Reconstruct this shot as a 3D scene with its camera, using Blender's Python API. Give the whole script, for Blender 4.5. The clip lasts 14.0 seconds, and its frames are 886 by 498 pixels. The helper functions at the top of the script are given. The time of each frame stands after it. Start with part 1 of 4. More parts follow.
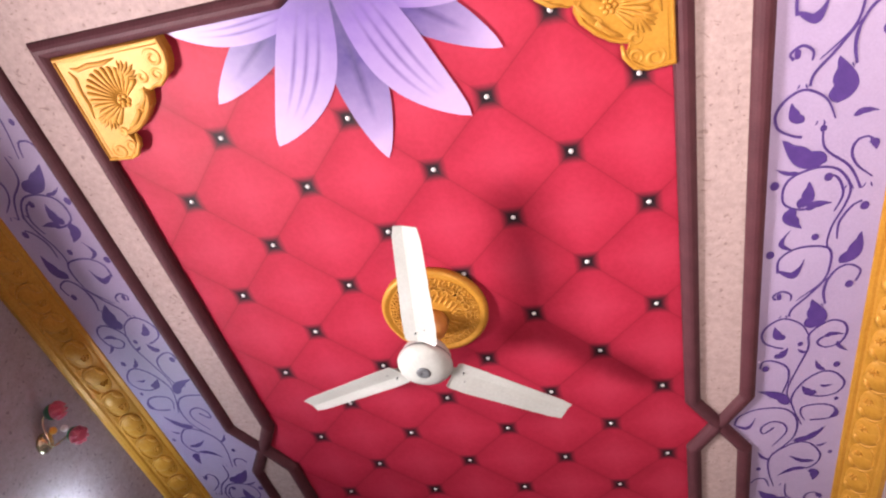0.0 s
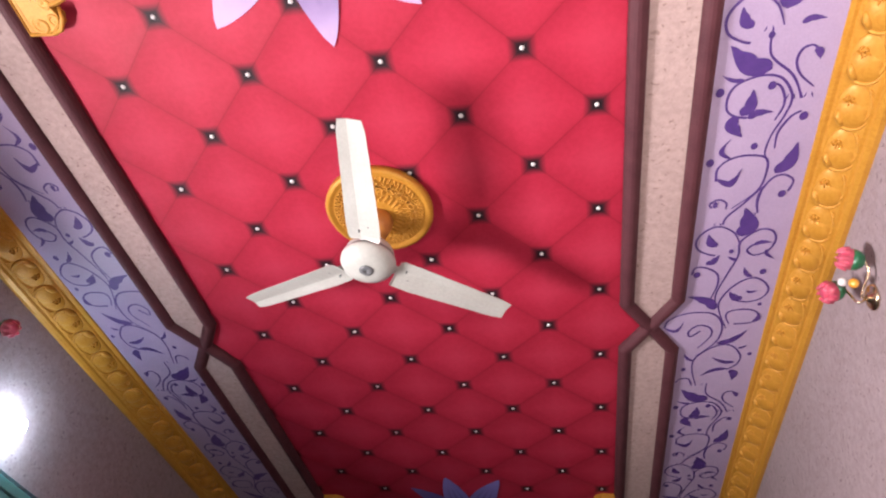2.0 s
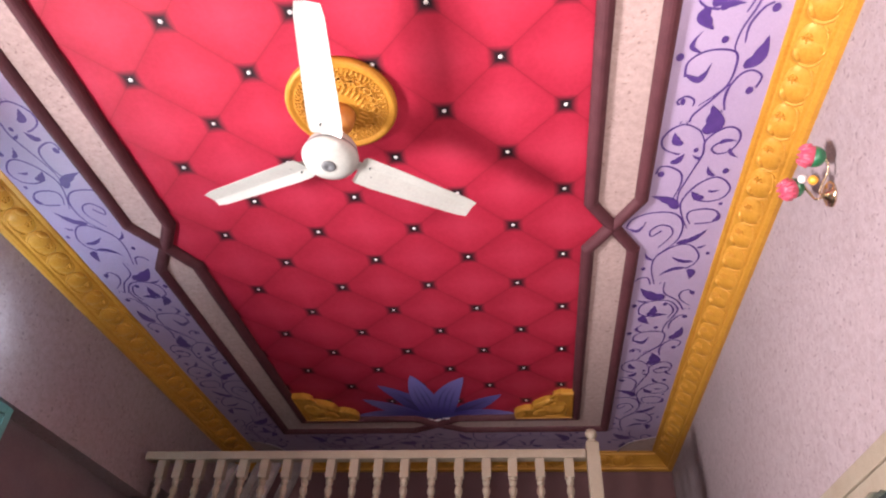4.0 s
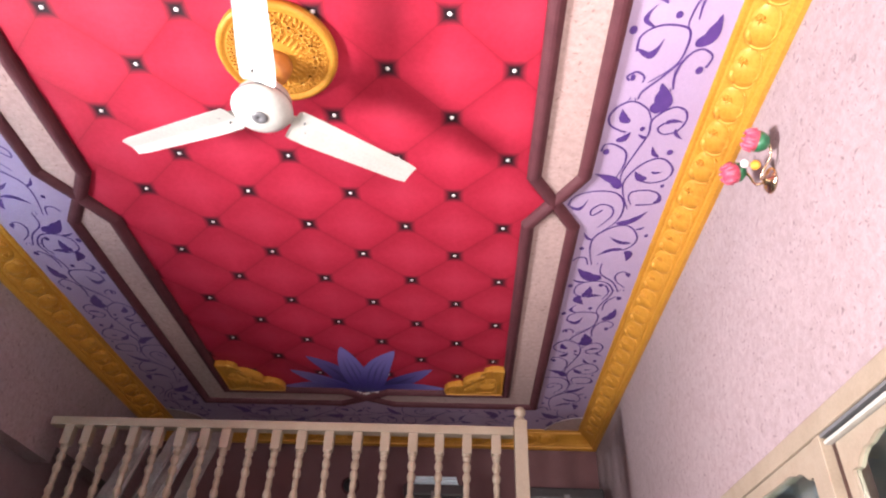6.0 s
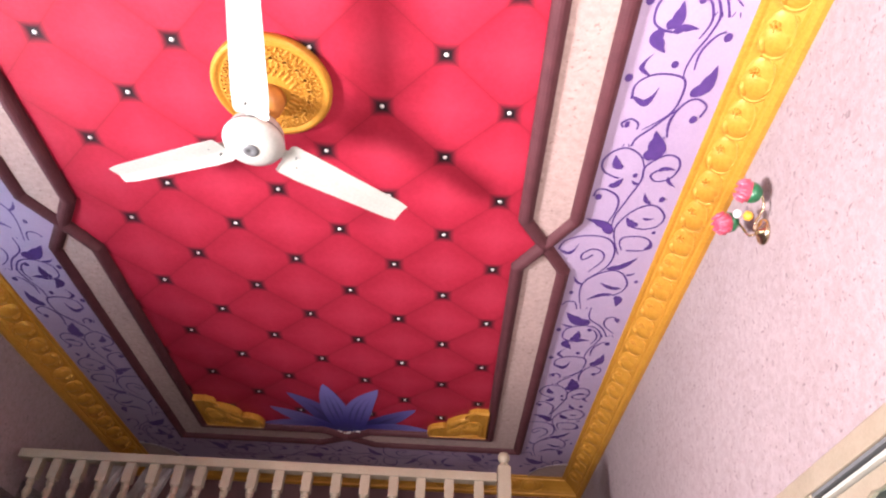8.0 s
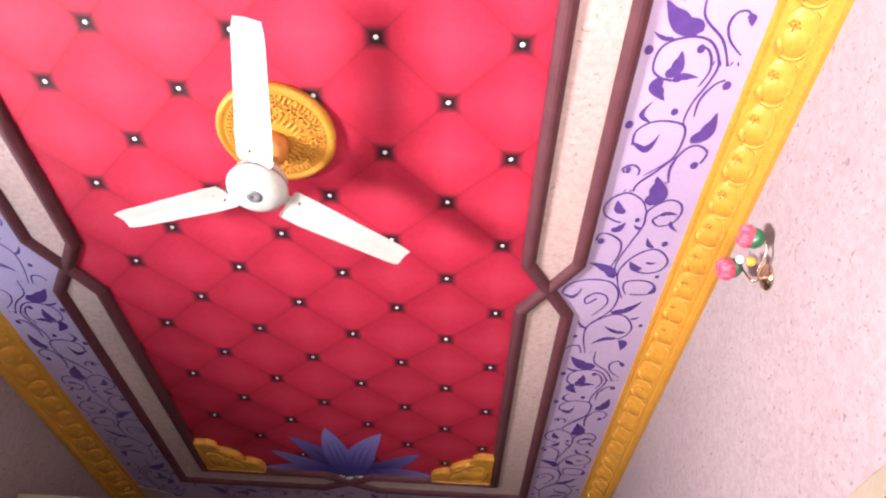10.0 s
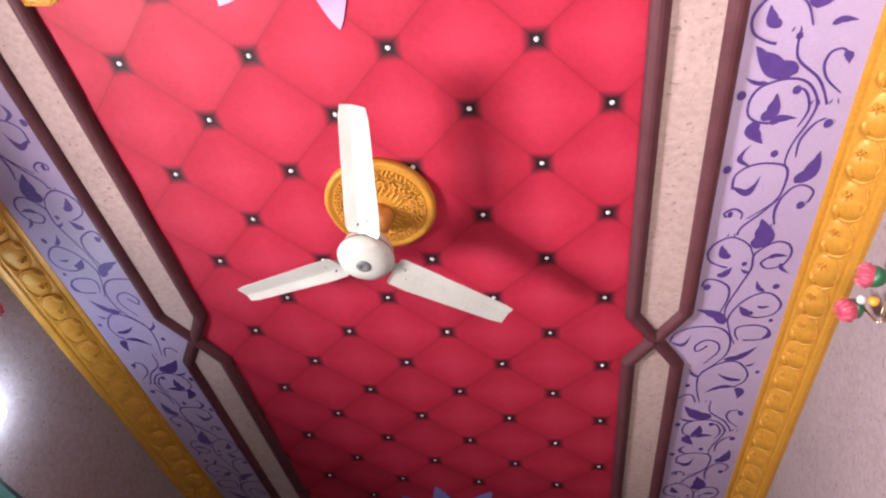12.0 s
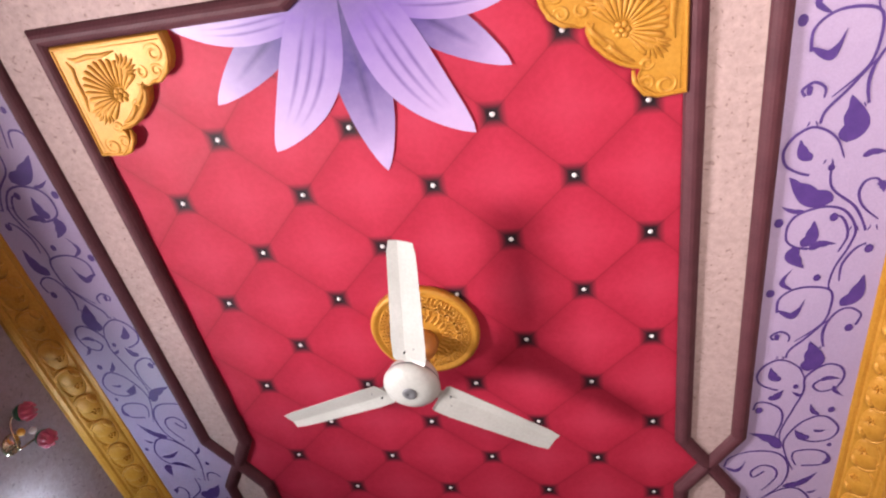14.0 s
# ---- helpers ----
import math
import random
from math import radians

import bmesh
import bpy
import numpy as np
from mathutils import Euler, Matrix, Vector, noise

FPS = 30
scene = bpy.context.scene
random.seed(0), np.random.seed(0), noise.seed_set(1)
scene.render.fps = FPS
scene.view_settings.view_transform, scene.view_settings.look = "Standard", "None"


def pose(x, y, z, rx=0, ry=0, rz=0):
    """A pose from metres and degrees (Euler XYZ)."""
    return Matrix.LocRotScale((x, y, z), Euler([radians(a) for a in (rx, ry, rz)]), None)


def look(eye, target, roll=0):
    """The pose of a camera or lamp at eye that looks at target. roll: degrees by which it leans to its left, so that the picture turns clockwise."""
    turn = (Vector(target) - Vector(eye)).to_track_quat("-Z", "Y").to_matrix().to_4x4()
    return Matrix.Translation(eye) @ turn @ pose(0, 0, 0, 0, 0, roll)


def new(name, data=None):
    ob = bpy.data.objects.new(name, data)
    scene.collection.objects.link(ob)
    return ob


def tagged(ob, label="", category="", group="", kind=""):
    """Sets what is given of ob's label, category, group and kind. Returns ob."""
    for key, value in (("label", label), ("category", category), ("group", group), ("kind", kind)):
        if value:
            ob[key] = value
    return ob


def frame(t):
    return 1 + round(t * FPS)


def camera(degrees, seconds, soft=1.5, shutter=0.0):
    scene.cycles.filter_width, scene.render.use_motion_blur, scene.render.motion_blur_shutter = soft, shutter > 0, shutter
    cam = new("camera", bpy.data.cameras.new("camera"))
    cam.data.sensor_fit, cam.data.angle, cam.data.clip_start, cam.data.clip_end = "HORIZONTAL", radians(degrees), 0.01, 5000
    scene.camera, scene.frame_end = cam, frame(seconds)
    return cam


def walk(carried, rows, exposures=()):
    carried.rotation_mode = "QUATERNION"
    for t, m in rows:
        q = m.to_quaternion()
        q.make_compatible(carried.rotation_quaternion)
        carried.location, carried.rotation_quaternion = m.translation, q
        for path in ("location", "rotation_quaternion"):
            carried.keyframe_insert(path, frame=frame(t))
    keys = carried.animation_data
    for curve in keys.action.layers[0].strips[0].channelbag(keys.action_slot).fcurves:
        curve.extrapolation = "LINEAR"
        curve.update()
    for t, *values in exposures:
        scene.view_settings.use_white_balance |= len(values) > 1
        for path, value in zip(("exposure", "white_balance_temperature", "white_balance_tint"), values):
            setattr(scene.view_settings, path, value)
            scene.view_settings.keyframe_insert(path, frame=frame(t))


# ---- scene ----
cam = camera(66.77, 14.0, soft=2.2)
# seconds, eye (x, y, z), turn to the right, look up, roll
ROWS = [
    (0.0, 0.6891, -1.3504, 1.4290, -21.48, 51.56, 10.21),
    (0.5, 0.6896, -1.3378, 1.4149, -19.79, 50.26, 9.24),
    (1.0, 0.6904, -1.3207, 1.4168, -17.35, 49.10, 7.98),
    (1.5, 0.6945, -1.3023, 1.4081, -15.21, 46.90, 6.88),
    (2.0, 0.6966, -1.2957, 1.4043, -13.52, 44.95, 5.91),
    (2.5, 0.6961, -1.2801, 1.4041, -12.10, 42.90, 5.07),
    (3.0, 0.7057, -1.2710, 1.3928, -11.64, 40.93, 4.60),
    (3.5, 0.6948, -1.2608, 1.3813, -10.61, 39.02, 3.76),
    (6.0, 0.7019, -1.1297, 1.4236, -2.48, 35.89, 2.29),
    (6.5, 0.7135, -1.1171, 1.4273, -2.65, 35.92, 3.06),
    (7.0, 0.6843, -1.1081, 1.4440, -1.45, 36.78, 3.22),
    (9.5, 0.7111, -1.1129, 1.4699, -1.56, 41.60, 3.84),
    (10.0, 0.7048, -1.1246, 1.4790, -2.26, 42.23, 4.13),
    (10.5, 0.6986, -1.1384, 1.4754, -5.04, 43.00, 4.92),
    (11.0, 0.6956, -1.1484, 1.4762, -7.59, 43.44, 6.28),
    (11.5, 0.6801, -1.1687, 1.4617, -10.74, 43.90, 7.09),
    (12.0, 0.6784, -1.2003, 1.4543, -13.83, 45.59, 8.66),
    (12.5, 0.6739, -1.2258, 1.4580, -16.70, 48.06, 10.78),
    (13.0, 0.6681, -1.2642, 1.4652, -19.33, 50.14, 12.99),
    (13.5, 0.6628, -1.2849, 1.4566, -20.82, 51.82, 13.72),
    (14.0, 0.6579, -1.3041, 1.4603, -20.86, 53.74, 13.20),
]
EXPOSURES = [(0.0, -0.32), (1.0, -0.50), (2.0, -0.40), (2.5, -0.33), (3.5, -0.05), (6.0, 0.47), (9.5, 0.52), (11.0, 0.44), (11.5, 0.28), (12.0, -0.20), (12.5, -0.52), (14.0, -0.50)]
walk(cam, [(t, pose(x, y, z, 90 + up, 0, -turn) @ pose(0, 0, 0, 0, 0, roll)) for t, x, y, z, turn, up, roll in ROWS], EXPOSURES)

# ---- world and light ----
world = bpy.data.worlds.new("world")
scene.world = world
world.use_nodes = True
sky = world.node_tree.nodes.new("ShaderNodeTexSky")
sky.sky_type, sky.sun_disc = "NISHITA", False
sky.sun_elevation, sky.sun_rotation = radians(38), radians(250)
world.node_tree.links.new(sky.outputs[0], world.node_tree.nodes["Background"].inputs[0])
world.node_tree.nodes["Background"].inputs[1].default_value = 0.08


def area_light(name, place, target, sx, sy, watts, colour):
    data = bpy.data.lights.new(name, "AREA")
    data.shape, data.size, data.size_y, data.energy, data.color = "RECTANGLE", sx, sy, watts, colour
    ob = new(name, data)
    ob.matrix_world = look(place, target)
    return ob


# daylight through the window beside the camera
area_light("window_light", (-2.31, -0.45, 1.49), (-1.31, -0.47, 1.75), 0.74, 0.78, 420, (1.0, 0.935, 0.945))
# fill from an added, unseen doorway behind the camera, brightens the near right
area_light("near_right_fill", (1.28, -1.90, 1.30), (2.03, -1.50, 2.25), 0.62, 1.2, 185, (1.0, 0.90, 0.84))

# ---- plan ----
H = 3.40                     # ceiling
WX, WN, WF = 1.75, -1.72, 4.15   # side walls at +-WX, near and far wall
S, X0, B, S1, S2 = 0.234, 0.30, 1.0092, 0.0066, 0.0167   # tufting: half a diamond, its origin and slight skew
CEN = 1.217                  # middle of the ceiling's length


# ---- materials ----
def material(name, rough=0.6, metal=0.0):
    m = bpy.data.materials.new(name)
    m.use_nodes = True
    b = m.node_tree.nodes["Principled BSDF"]
    b.inputs["Roughness"].default_value, b.inputs["Metallic"].default_value = rough, metal
    return m, m.node_tree, b


def node(tree, kind, **inputs):
    n = tree.nodes.new(kind)
    for k, v in inputs.items():
        n.inputs[k.replace("_", " ")].default_value = v
    return n


def noise_tex(tree, scale, detail=4.0, rough=0.6):
    co = tree.nodes.new("ShaderNodeTexCoord")
    n = node(tree, "ShaderNodeTexNoise", Scale=scale, Detail=detail, Roughness=rough)
    tree.links.new(co.outputs["Object"], n.inputs["Vector"])
    return n.outputs["Fac"]


def ramp(tree, fac, stops):
    r = tree.nodes.new("ShaderNodeValToRGB")
    el = r.color_ramp.elements
    while len(el) < len(stops):
        el.new(0.5)
    for e, (p, c) in zip(el, stops):
        e.position, e.color = p, (*c, 1)
    tree.links.new(fac, r.inputs[0])
    return r.outputs[0]


def mix(tree, fac, a, b, blend="MIX"):
    n = tree.nodes.new("ShaderNodeMix")
    n.data_type, n.blend_type = "RGBA", blend
    for sock, v in ((n.inputs[0], fac), (n.inputs[6], a), (n.inputs[7], b)):
        if hasattr(v, "links"):
            tree.links.new(v, sock)
        else:
            sock.default_value = v if isinstance(v, (int, float)) else (*v, 1)
    return n.outputs[2]


def calc(tree, op, a, b=0.0, c=0.0):
    n = tree.nodes.new("ShaderNodeMath")
    n.operation = op
    for sock, v in zip(n.inputs, (a, b, c)):
        if hasattr(v, "links"):
            tree.links.new(v, sock)
        else:
            sock.default_value = v
    return n.outputs[0]


def bump(tree, b, height, strength=0.3, distance=0.002):
    n = node(tree, "ShaderNodeBump", Strength=strength, Distance=distance)
    tree.links.new(height, n.inputs["Height"])
    tree.links.new(n.outputs[0], b.inputs["Normal"])


def painted(name, dark, light, rough=0.5, scale=6.0, fine=120.0, relief=0.15, metal=0.0, coat=0.0):
    """Paint or lacquer with broad unevenness, fine grain and a little relief."""
    m, t, b = material(name, rough, metal)
    broad = ramp(t, noise_tex(t, scale, 5), [(0.3, dark), (0.7, light)])
    grain = noise_tex(t, fine, 3)
    col = mix(t, 0.25, broad, ramp(t, grain, [(0.35, [c * 0.75 for c in dark]), (0.65, light)]))
    t.links.new(col, b.inputs["Base Color"])
    t.links.new(calc(t, "MULTIPLY_ADD", noise_tex(t, scale * 3, 4), 0.25, rough - 0.12), b.inputs["Roughness"])
    b.inputs["Coat Weight"].default_value = coat
    bump(t, b, grain, relief, 0.001)
    return m


def fibre_plaster(name, base, light, fleck, glitter=False):
    """Cotton-fibre wall plaster: mottled, with dark flecks and a felted relief."""
    m, t, b = material(name, 0.85)
    broad = ramp(t, noise_tex(t, 2.2, 5), [(0.3, base), (0.72, light)])
    mottled = mix(t, 0.5, broad, ramp(t, noise_tex(t, 38, 6, 0.7), [(0.38, [c * 0.8 for c in base]), (0.62, light)]))
    co = t.nodes.new("ShaderNodeTexCoord")
    warp = node(t, "ShaderNodeTexNoise", Scale=9.0, Detail=2.0)
    t.links.new(co.outputs["Object"], warp.inputs["Vector"])
    shift = t.nodes.new("ShaderNodeVectorMath")
    shift.operation = "MULTIPLY_ADD"
    t.links.new(warp.outputs["Color"], shift.inputs[0])
    shift.inputs[1].default_value = (0.12, 0.12, 0.12)
    t.links.new(co.outputs["Object"], shift.inputs[2])
    dots = node(t, "ShaderNodeTexNoise", Scale=62.0, Detail=1.5, Roughness=0.5)
    t.links.new(shift.outputs[0], dots.inputs["Vector"])
    spots = ramp(t, dots.outputs["Fac"], [(0.645, (0, 0, 0)), (0.71, (1, 1, 1))])
    col = mix(t, calc(t, "MULTIPLY", spots, 0.55), mottled, fleck)
    t.links.new(col, b.inputs["Base Color"])
    if glitter:
        v = node(t, "ShaderNodeTexVoronoi", Scale=160.0)
        t.links.new(co.outputs["Object"], v.inputs["Vector"])
        t.links.new(ramp(t, v.outputs["Color"], [(0.93, (0.85, 0.85, 0.85)), (0.97, (0.15, 0.15, 0.15))]), b.inputs["Roughness"])
    bump(t, b, noise_tex(t, 75, 5, 0.7), 0.55, 0.003)
    return m


def gold_paint():
    m, t, b = material("gold_paint", 0.42, 0.12)
    col = ramp(t, noise_tex(t, 14, 5), [(0.3, (0.43, 0.188, 0.020)), (0.7, (0.50, 0.240, 0.034))])
    col = mix(t, 0.25, col, ramp(t, noise_tex(t, 90, 4), [(0.4, (0.34, 0.138, 0.014)), (0.6, (0.54, 0.275, 0.048))]))
    t.links.new(col, b.inputs["Base Color"])
    t.links.new(calc(t, "MULTIPLY_ADD", noise_tex(t, 30, 4), 0.3, 0.32), b.inputs["Roughness"])
    b.inputs["Specular IOR Level"].default_value = 0.35
    bump(t, b, noise_tex(t, 160, 3), 0.2, 0.0008)
    return m


def tufted_vinyl():
    """Red upholstery print: crimson, dark shading put in its seams and round each button."""
    m, t, b = material("tufted_vinyl", 0.6)
    co = t.nodes.new("ShaderNodeTexCoord")
    sep = t.nodes.new("ShaderNodeSeparateXYZ")
    t.links.new(co.outputs["Object"], sep.inputs[0])
    i = calc(t, "MULTIPLY_ADD", sep.outputs[0], 1 / S, X0)
    j0 = calc(t, "MULTIPLY", sep.outputs[1], 1 / S)
    j = calc(t, "DIVIDE", calc(t, "SUBTRACT", j0, calc(t, "MULTIPLY", i, S2)), B)
    i = calc(t, "SUBTRACT", i, calc(t, "MULTIPLY", j, S1))
    u = calc(t, "MULTIPLY", calc(t, "ADD", i, j), 0.5)
    v = calc(t, "MULTIPLY", calc(t, "SUBTRACT", j, i), 0.5)
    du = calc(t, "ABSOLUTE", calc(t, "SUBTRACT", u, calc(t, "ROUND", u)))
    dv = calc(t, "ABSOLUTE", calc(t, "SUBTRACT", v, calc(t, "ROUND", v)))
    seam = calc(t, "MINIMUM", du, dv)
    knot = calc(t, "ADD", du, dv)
    field = ramp(t, noise_tex(t, 1.6, 3), [(0.3, (0.335, 0.012, 0.036)), (0.7, (0.395, 0.018, 0.049))])
    field = mix(t, 0.2, field, ramp(t, noise_tex(t, 60, 4), [(0.4, (0.29, 0.008, 0.028)), (0.6, (0.44, 0.024, 0.060))]))
    # cushion highlight put into the print: paler in the middle of each cushion
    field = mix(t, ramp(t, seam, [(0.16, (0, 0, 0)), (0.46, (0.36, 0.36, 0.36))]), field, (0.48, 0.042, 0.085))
    # seam shading put into the colour, soft round a thin dark line
    seam_shaded = mix(t, ramp(t, seam, [(0.0, (0.75, 0.75, 0.75)), (0.010, (0.34, 0.34, 0.34)), (0.07, (0.15, 0.15, 0.15)), (0.24, (0, 0, 0))]), field, (0.20, 0.003, 0.014))
    # dark halo coloured in round each button's dimple
    halo_shaded = mix(t, ramp(t, knot, [(0.07, (1, 1, 1)), (0.11, (0.75, 0.75, 0.75)), (0.21, (0, 0, 0))]), seam_shaded, (0.014, 0.004, 0.008))
    t.links.new(halo_shaded, b.inputs["Base Color"])
    b.inputs["Specular IOR Level"].default_value = 0.3
    t.links.new(calc(t, "MULTIPLY_ADD", noise_tex(t, 9, 4), 0.2, 0.52), b.inputs["Roughness"])
    bump(t, b, noise_tex(t, 260, 3), 0.12, 0.0006)
    return m


def glass(name, tint=(0.9, 0.95, 0.95), rough=0.03):
    m, t, b = material(name, rough)
    b.inputs["Base Color"].default_value = (*tint, 1)
    b.inputs["Transmission Weight"].default_value = 1.0
    return m


def petal_paint(name, dark, light, lines=2.6, strength=0.55, reach=0.22):
    """Airbrushed petals: a soft violet fade with darker streaks along each petal (UV: along, across)."""
    m, t, b = material(name, 0.5)
    uv = t.nodes.new("ShaderNodeUVMap")
    sep = t.nodes.new("ShaderNodeSeparateXYZ")
    t.links.new(uv.outputs[0], sep.inputs[0])
    along, across = sep.outputs[0], sep.outputs[1]
    fade = ramp(t, along, [(0.0, [c * 0.55 for c in dark]), (reach, dark), (reach + 0.33, [0.45 * a + 0.55 * c for a, c in zip(dark, light)]), (0.92, light)])
    off = calc(t, "ABSOLUTE", across)
    stripe = calc(t, "ABSOLUTE", calc(t, "SUBTRACT", across, calc(t, "DIVIDE", calc(t, "ROUND", calc(t, "MULTIPLY", across, lines)), lines)))
    near_vein = calc(t, "MULTIPLY", ramp(t, stripe, [(0.01, (1, 1, 1)), (0.29 / lines, (0, 0, 0))]), ramp(t, off, [(0.45, (1, 1, 1)), (0.62, (0, 0, 0))]))
    mid = ramp(t, calc(t, "ABSOLUTE", calc(t, "SUBTRACT", along, 0.44)), [(0.08, (1, 1, 1)), (0.36, (0, 0, 0))])
    col = mix(t, calc(t, "MULTIPLY", calc(t, "MULTIPLY", near_vein, mid), strength), fade, [c * 0.7 for c in dark])
    col = mix(t, 0.07, col, ramp(t, noise_tex(t, 24, 4), [(0.35, dark), (0.65, light)]))
    t.links.new(col, b.inputs["Base Color"])
    return m


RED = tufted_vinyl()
GOLD = gold_paint()
DARK = painted("maroon_lacquer", (0.062, 0.017, 0.024), (0.095, 0.030, 0.038), 0.6, 9, 200, 0.25)
ridged = DARK.node_tree
ridged.nodes["Principled BSDF"].inputs["Specular IOR Level"].default_value = 0.25
_co = ridged.nodes.new("ShaderNodeTexCoord")
_wave = node(ridged, "ShaderNodeTexWave", Scale=42.0, Distortion=1.5, Detail=1.0)
_wave.bands_direction = "DIAGONAL"
ridged.links.new(_co.outputs["Object"], _wave.inputs["Vector"])
bump(ridged, ridged.nodes["Principled BSDF"], _wave.outputs["Fac"], 0.16, 0.002)
CREAM = fibre_plaster("cream_fibre_plaster", (0.355, 0.246, 0.236), (0.455, 0.328, 0.314), (0.15, 0.085, 0.08), True)
PINK = fibre_plaster("pink_fibre_plaster", (0.258, 0.193, 0.207), (0.322, 0.252, 0.270), (0.075, 0.045, 0.06))
LAVENDER = painted("lavender_paint", (0.330, 0.246, 0.390), (0.388, 0.300, 0.448), 0.55, 2.5, 180, 0.1)
VINE = painted("violet_stencil_paint", (0.055, 0.024, 0.15), (0.085, 0.036, 0.20), 0.5, 20, 240, 0.1)
LOTUS = petal_paint("lotus_paint", (0.16, 0.085, 0.31), (0.46, 0.335, 0.54), 2.6, 0.9)
LOTUS_BACK = petal_paint("lotus_back_paint", (0.055, 0.026, 0.16), (0.43, 0.31, 0.53), 1.2, 0.95, 0.42)
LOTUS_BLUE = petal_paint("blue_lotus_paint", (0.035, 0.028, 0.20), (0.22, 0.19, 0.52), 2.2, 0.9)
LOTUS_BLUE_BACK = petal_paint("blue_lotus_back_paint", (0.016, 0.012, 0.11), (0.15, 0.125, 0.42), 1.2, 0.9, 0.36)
WHITE = painted("white_enamel", (0.40, 0.39, 0.365), (0.47, 0.465, 0.44), 0.35, 5, 90, 0.05, 0.0, 0.3)
PEARL = painted("pearl_button", (0.58, 0.53, 0.54), (0.68, 0.64, 0.65), 0.25, 60, 300, 0.05)
GREY = painted("grey_plastic", (0.10, 0.10, 0.11), (0.15, 0.15, 0.16), 0.4, 40, 200, 0.05)
BROWN = painted("orange_brown_plastic", (0.42, 0.16, 0.035), (0.50, 0.20, 0.05), 0.45, 30, 200, 0.05)
IVORY = painted("ivory_wood_paint", (0.240, 0.190, 0.142), (0.300, 0.245, 0.190), 0.5, 7, 120, 0.3)
MAROON_WALL = painted("maroon_wall_paint", (0.105, 0.042, 0.048), (0.15, 0.068, 0.074), 0.65, 3, 120, 0.25)
# darker copy of the plaster, the shade below the band in its colour
SHADED_MAUVE = painted("shaded_mauve_wall", (0.16, 0.11, 0.125), (0.21, 0.15, 0.168), 0.7, 3, 120, 0.25)
TEAL = painted("teal_paint", (0.10, 0.33, 0.33), (0.16, 0.43, 0.42), 0.45, 7, 120, 0.15)
# dark tone for unseen surfaces, soaks up bounced light
UMBER = painted("umber_bounce_absorber", (0.10, 0.055, 0.04), (0.15, 0.09, 0.065), 0.6, 3, 120, 0.2)
# near-black maroon, stands in for shade in the showcase's open gap
GAP_SHADE = painted("gap_shade", (0.028, 0.010, 0.008), (0.048, 0.018, 0.014), 0.55, 9, 160, 0.2)
# unseen floor, given a dark tone to weaken bounced fill
FLOOR = painted("dark_unseen_floor", (0.10, 0.08, 0.07), (0.16, 0.13, 0.11), 0.35, 4, 80, 0.05)


# ---- mesh helpers ----
def mesh_object(name, bm, mat, parent=None, smooth=False):
    bmesh.ops.recalc_face_normals(bm, faces=bm.faces)
    me = bpy.data.meshes.new(name)
    bm.to_mesh(me)
    bm.free()
    if mat:
        me.materials.append(mat)
    if smooth:
        me.shade_smooth()
    ob = new(name, me)
    ob.parent = parent
    return ob


def part(name, bm, mat, parent, label="", smooth=False):
    return tagged(mesh_object(name, bm, mat, parent, smooth), label)


def thing(name, place, label, category, group="", kind=""):
    ob = new(name)
    ob.location = place
    ob.empty_display_size = 0.05
    return tagged(ob, label, category, group, kind)


def add_box(bm, x0, x1, y0, y1, z0, z1, bevel=0.0):
    r = bmesh.ops.create_cube(bm, size=1, matrix=Matrix.Translation(((x0 + x1) / 2, (y0 + y1) / 2, (z0 + z1) / 2)) @ Matrix.Diagonal((x1 - x0, y1 - y0, z1 - z0, 1)))
    if bevel:
        edges = list({e for v in r["verts"] for e in v.link_edges})
        bmesh.ops.bevel(bm, geom=edges, offset=bevel, segments=2, affect="EDGES", profile=0.6)
    return bm


def box(x0, x1, y0, y1, z0, z1, bevel=0.0):
    return add_box(bmesh.new(), x0, x1, y0, y1, z0, z1, bevel)


def add_prism(bm, outline, z0, z1):
    """A flat slab with that outline (x, y) between two heights."""
    low = [bm.verts.new((x, y, z0)) for x, y in outline]
    top = [bm.verts.new((x, y, z1)) for x, y in outline]
    bm.faces.new(low[::-1])
    bm.faces.new(top)
    n = len(outline)
    for k in range(n):
        bm.faces.new((low[k], low[(k + 1) % n], top[(k + 1) % n], top[k]))
    return bm


def add_lathe(bm, profile, sides=24, m=Matrix()):
    """Turns (radius, height) points round the z axis."""
    rings = []
    for r, z in profile:
        if r < 1e-6:
            rings.append([bm.verts.new(m @ Vector((0, 0, z)))])
        else:
            rings.append([bm.verts.new(m @ Vector((r * math.cos(2 * math.pi * k / sides), r * math.sin(2 * math.pi * k / sides), z))) for k in range(sides)])
    for a, b in zip(rings, rings[1:]):
        for k in range(sides):
            q = [a[k % len(a)], a[(k + 1) % len(a)], b[(k + 1) % len(b)], b[k % len(b)]]
            q = list(dict.fromkeys(q))
            if len(q) > 2:
                bm.faces.new(q)
    for ring, flip in ((rings[0], True), (rings[-1], False)):
        if len(ring) > 1:
            bm.faces.new(ring[::-1] if flip else ring)
    return bm


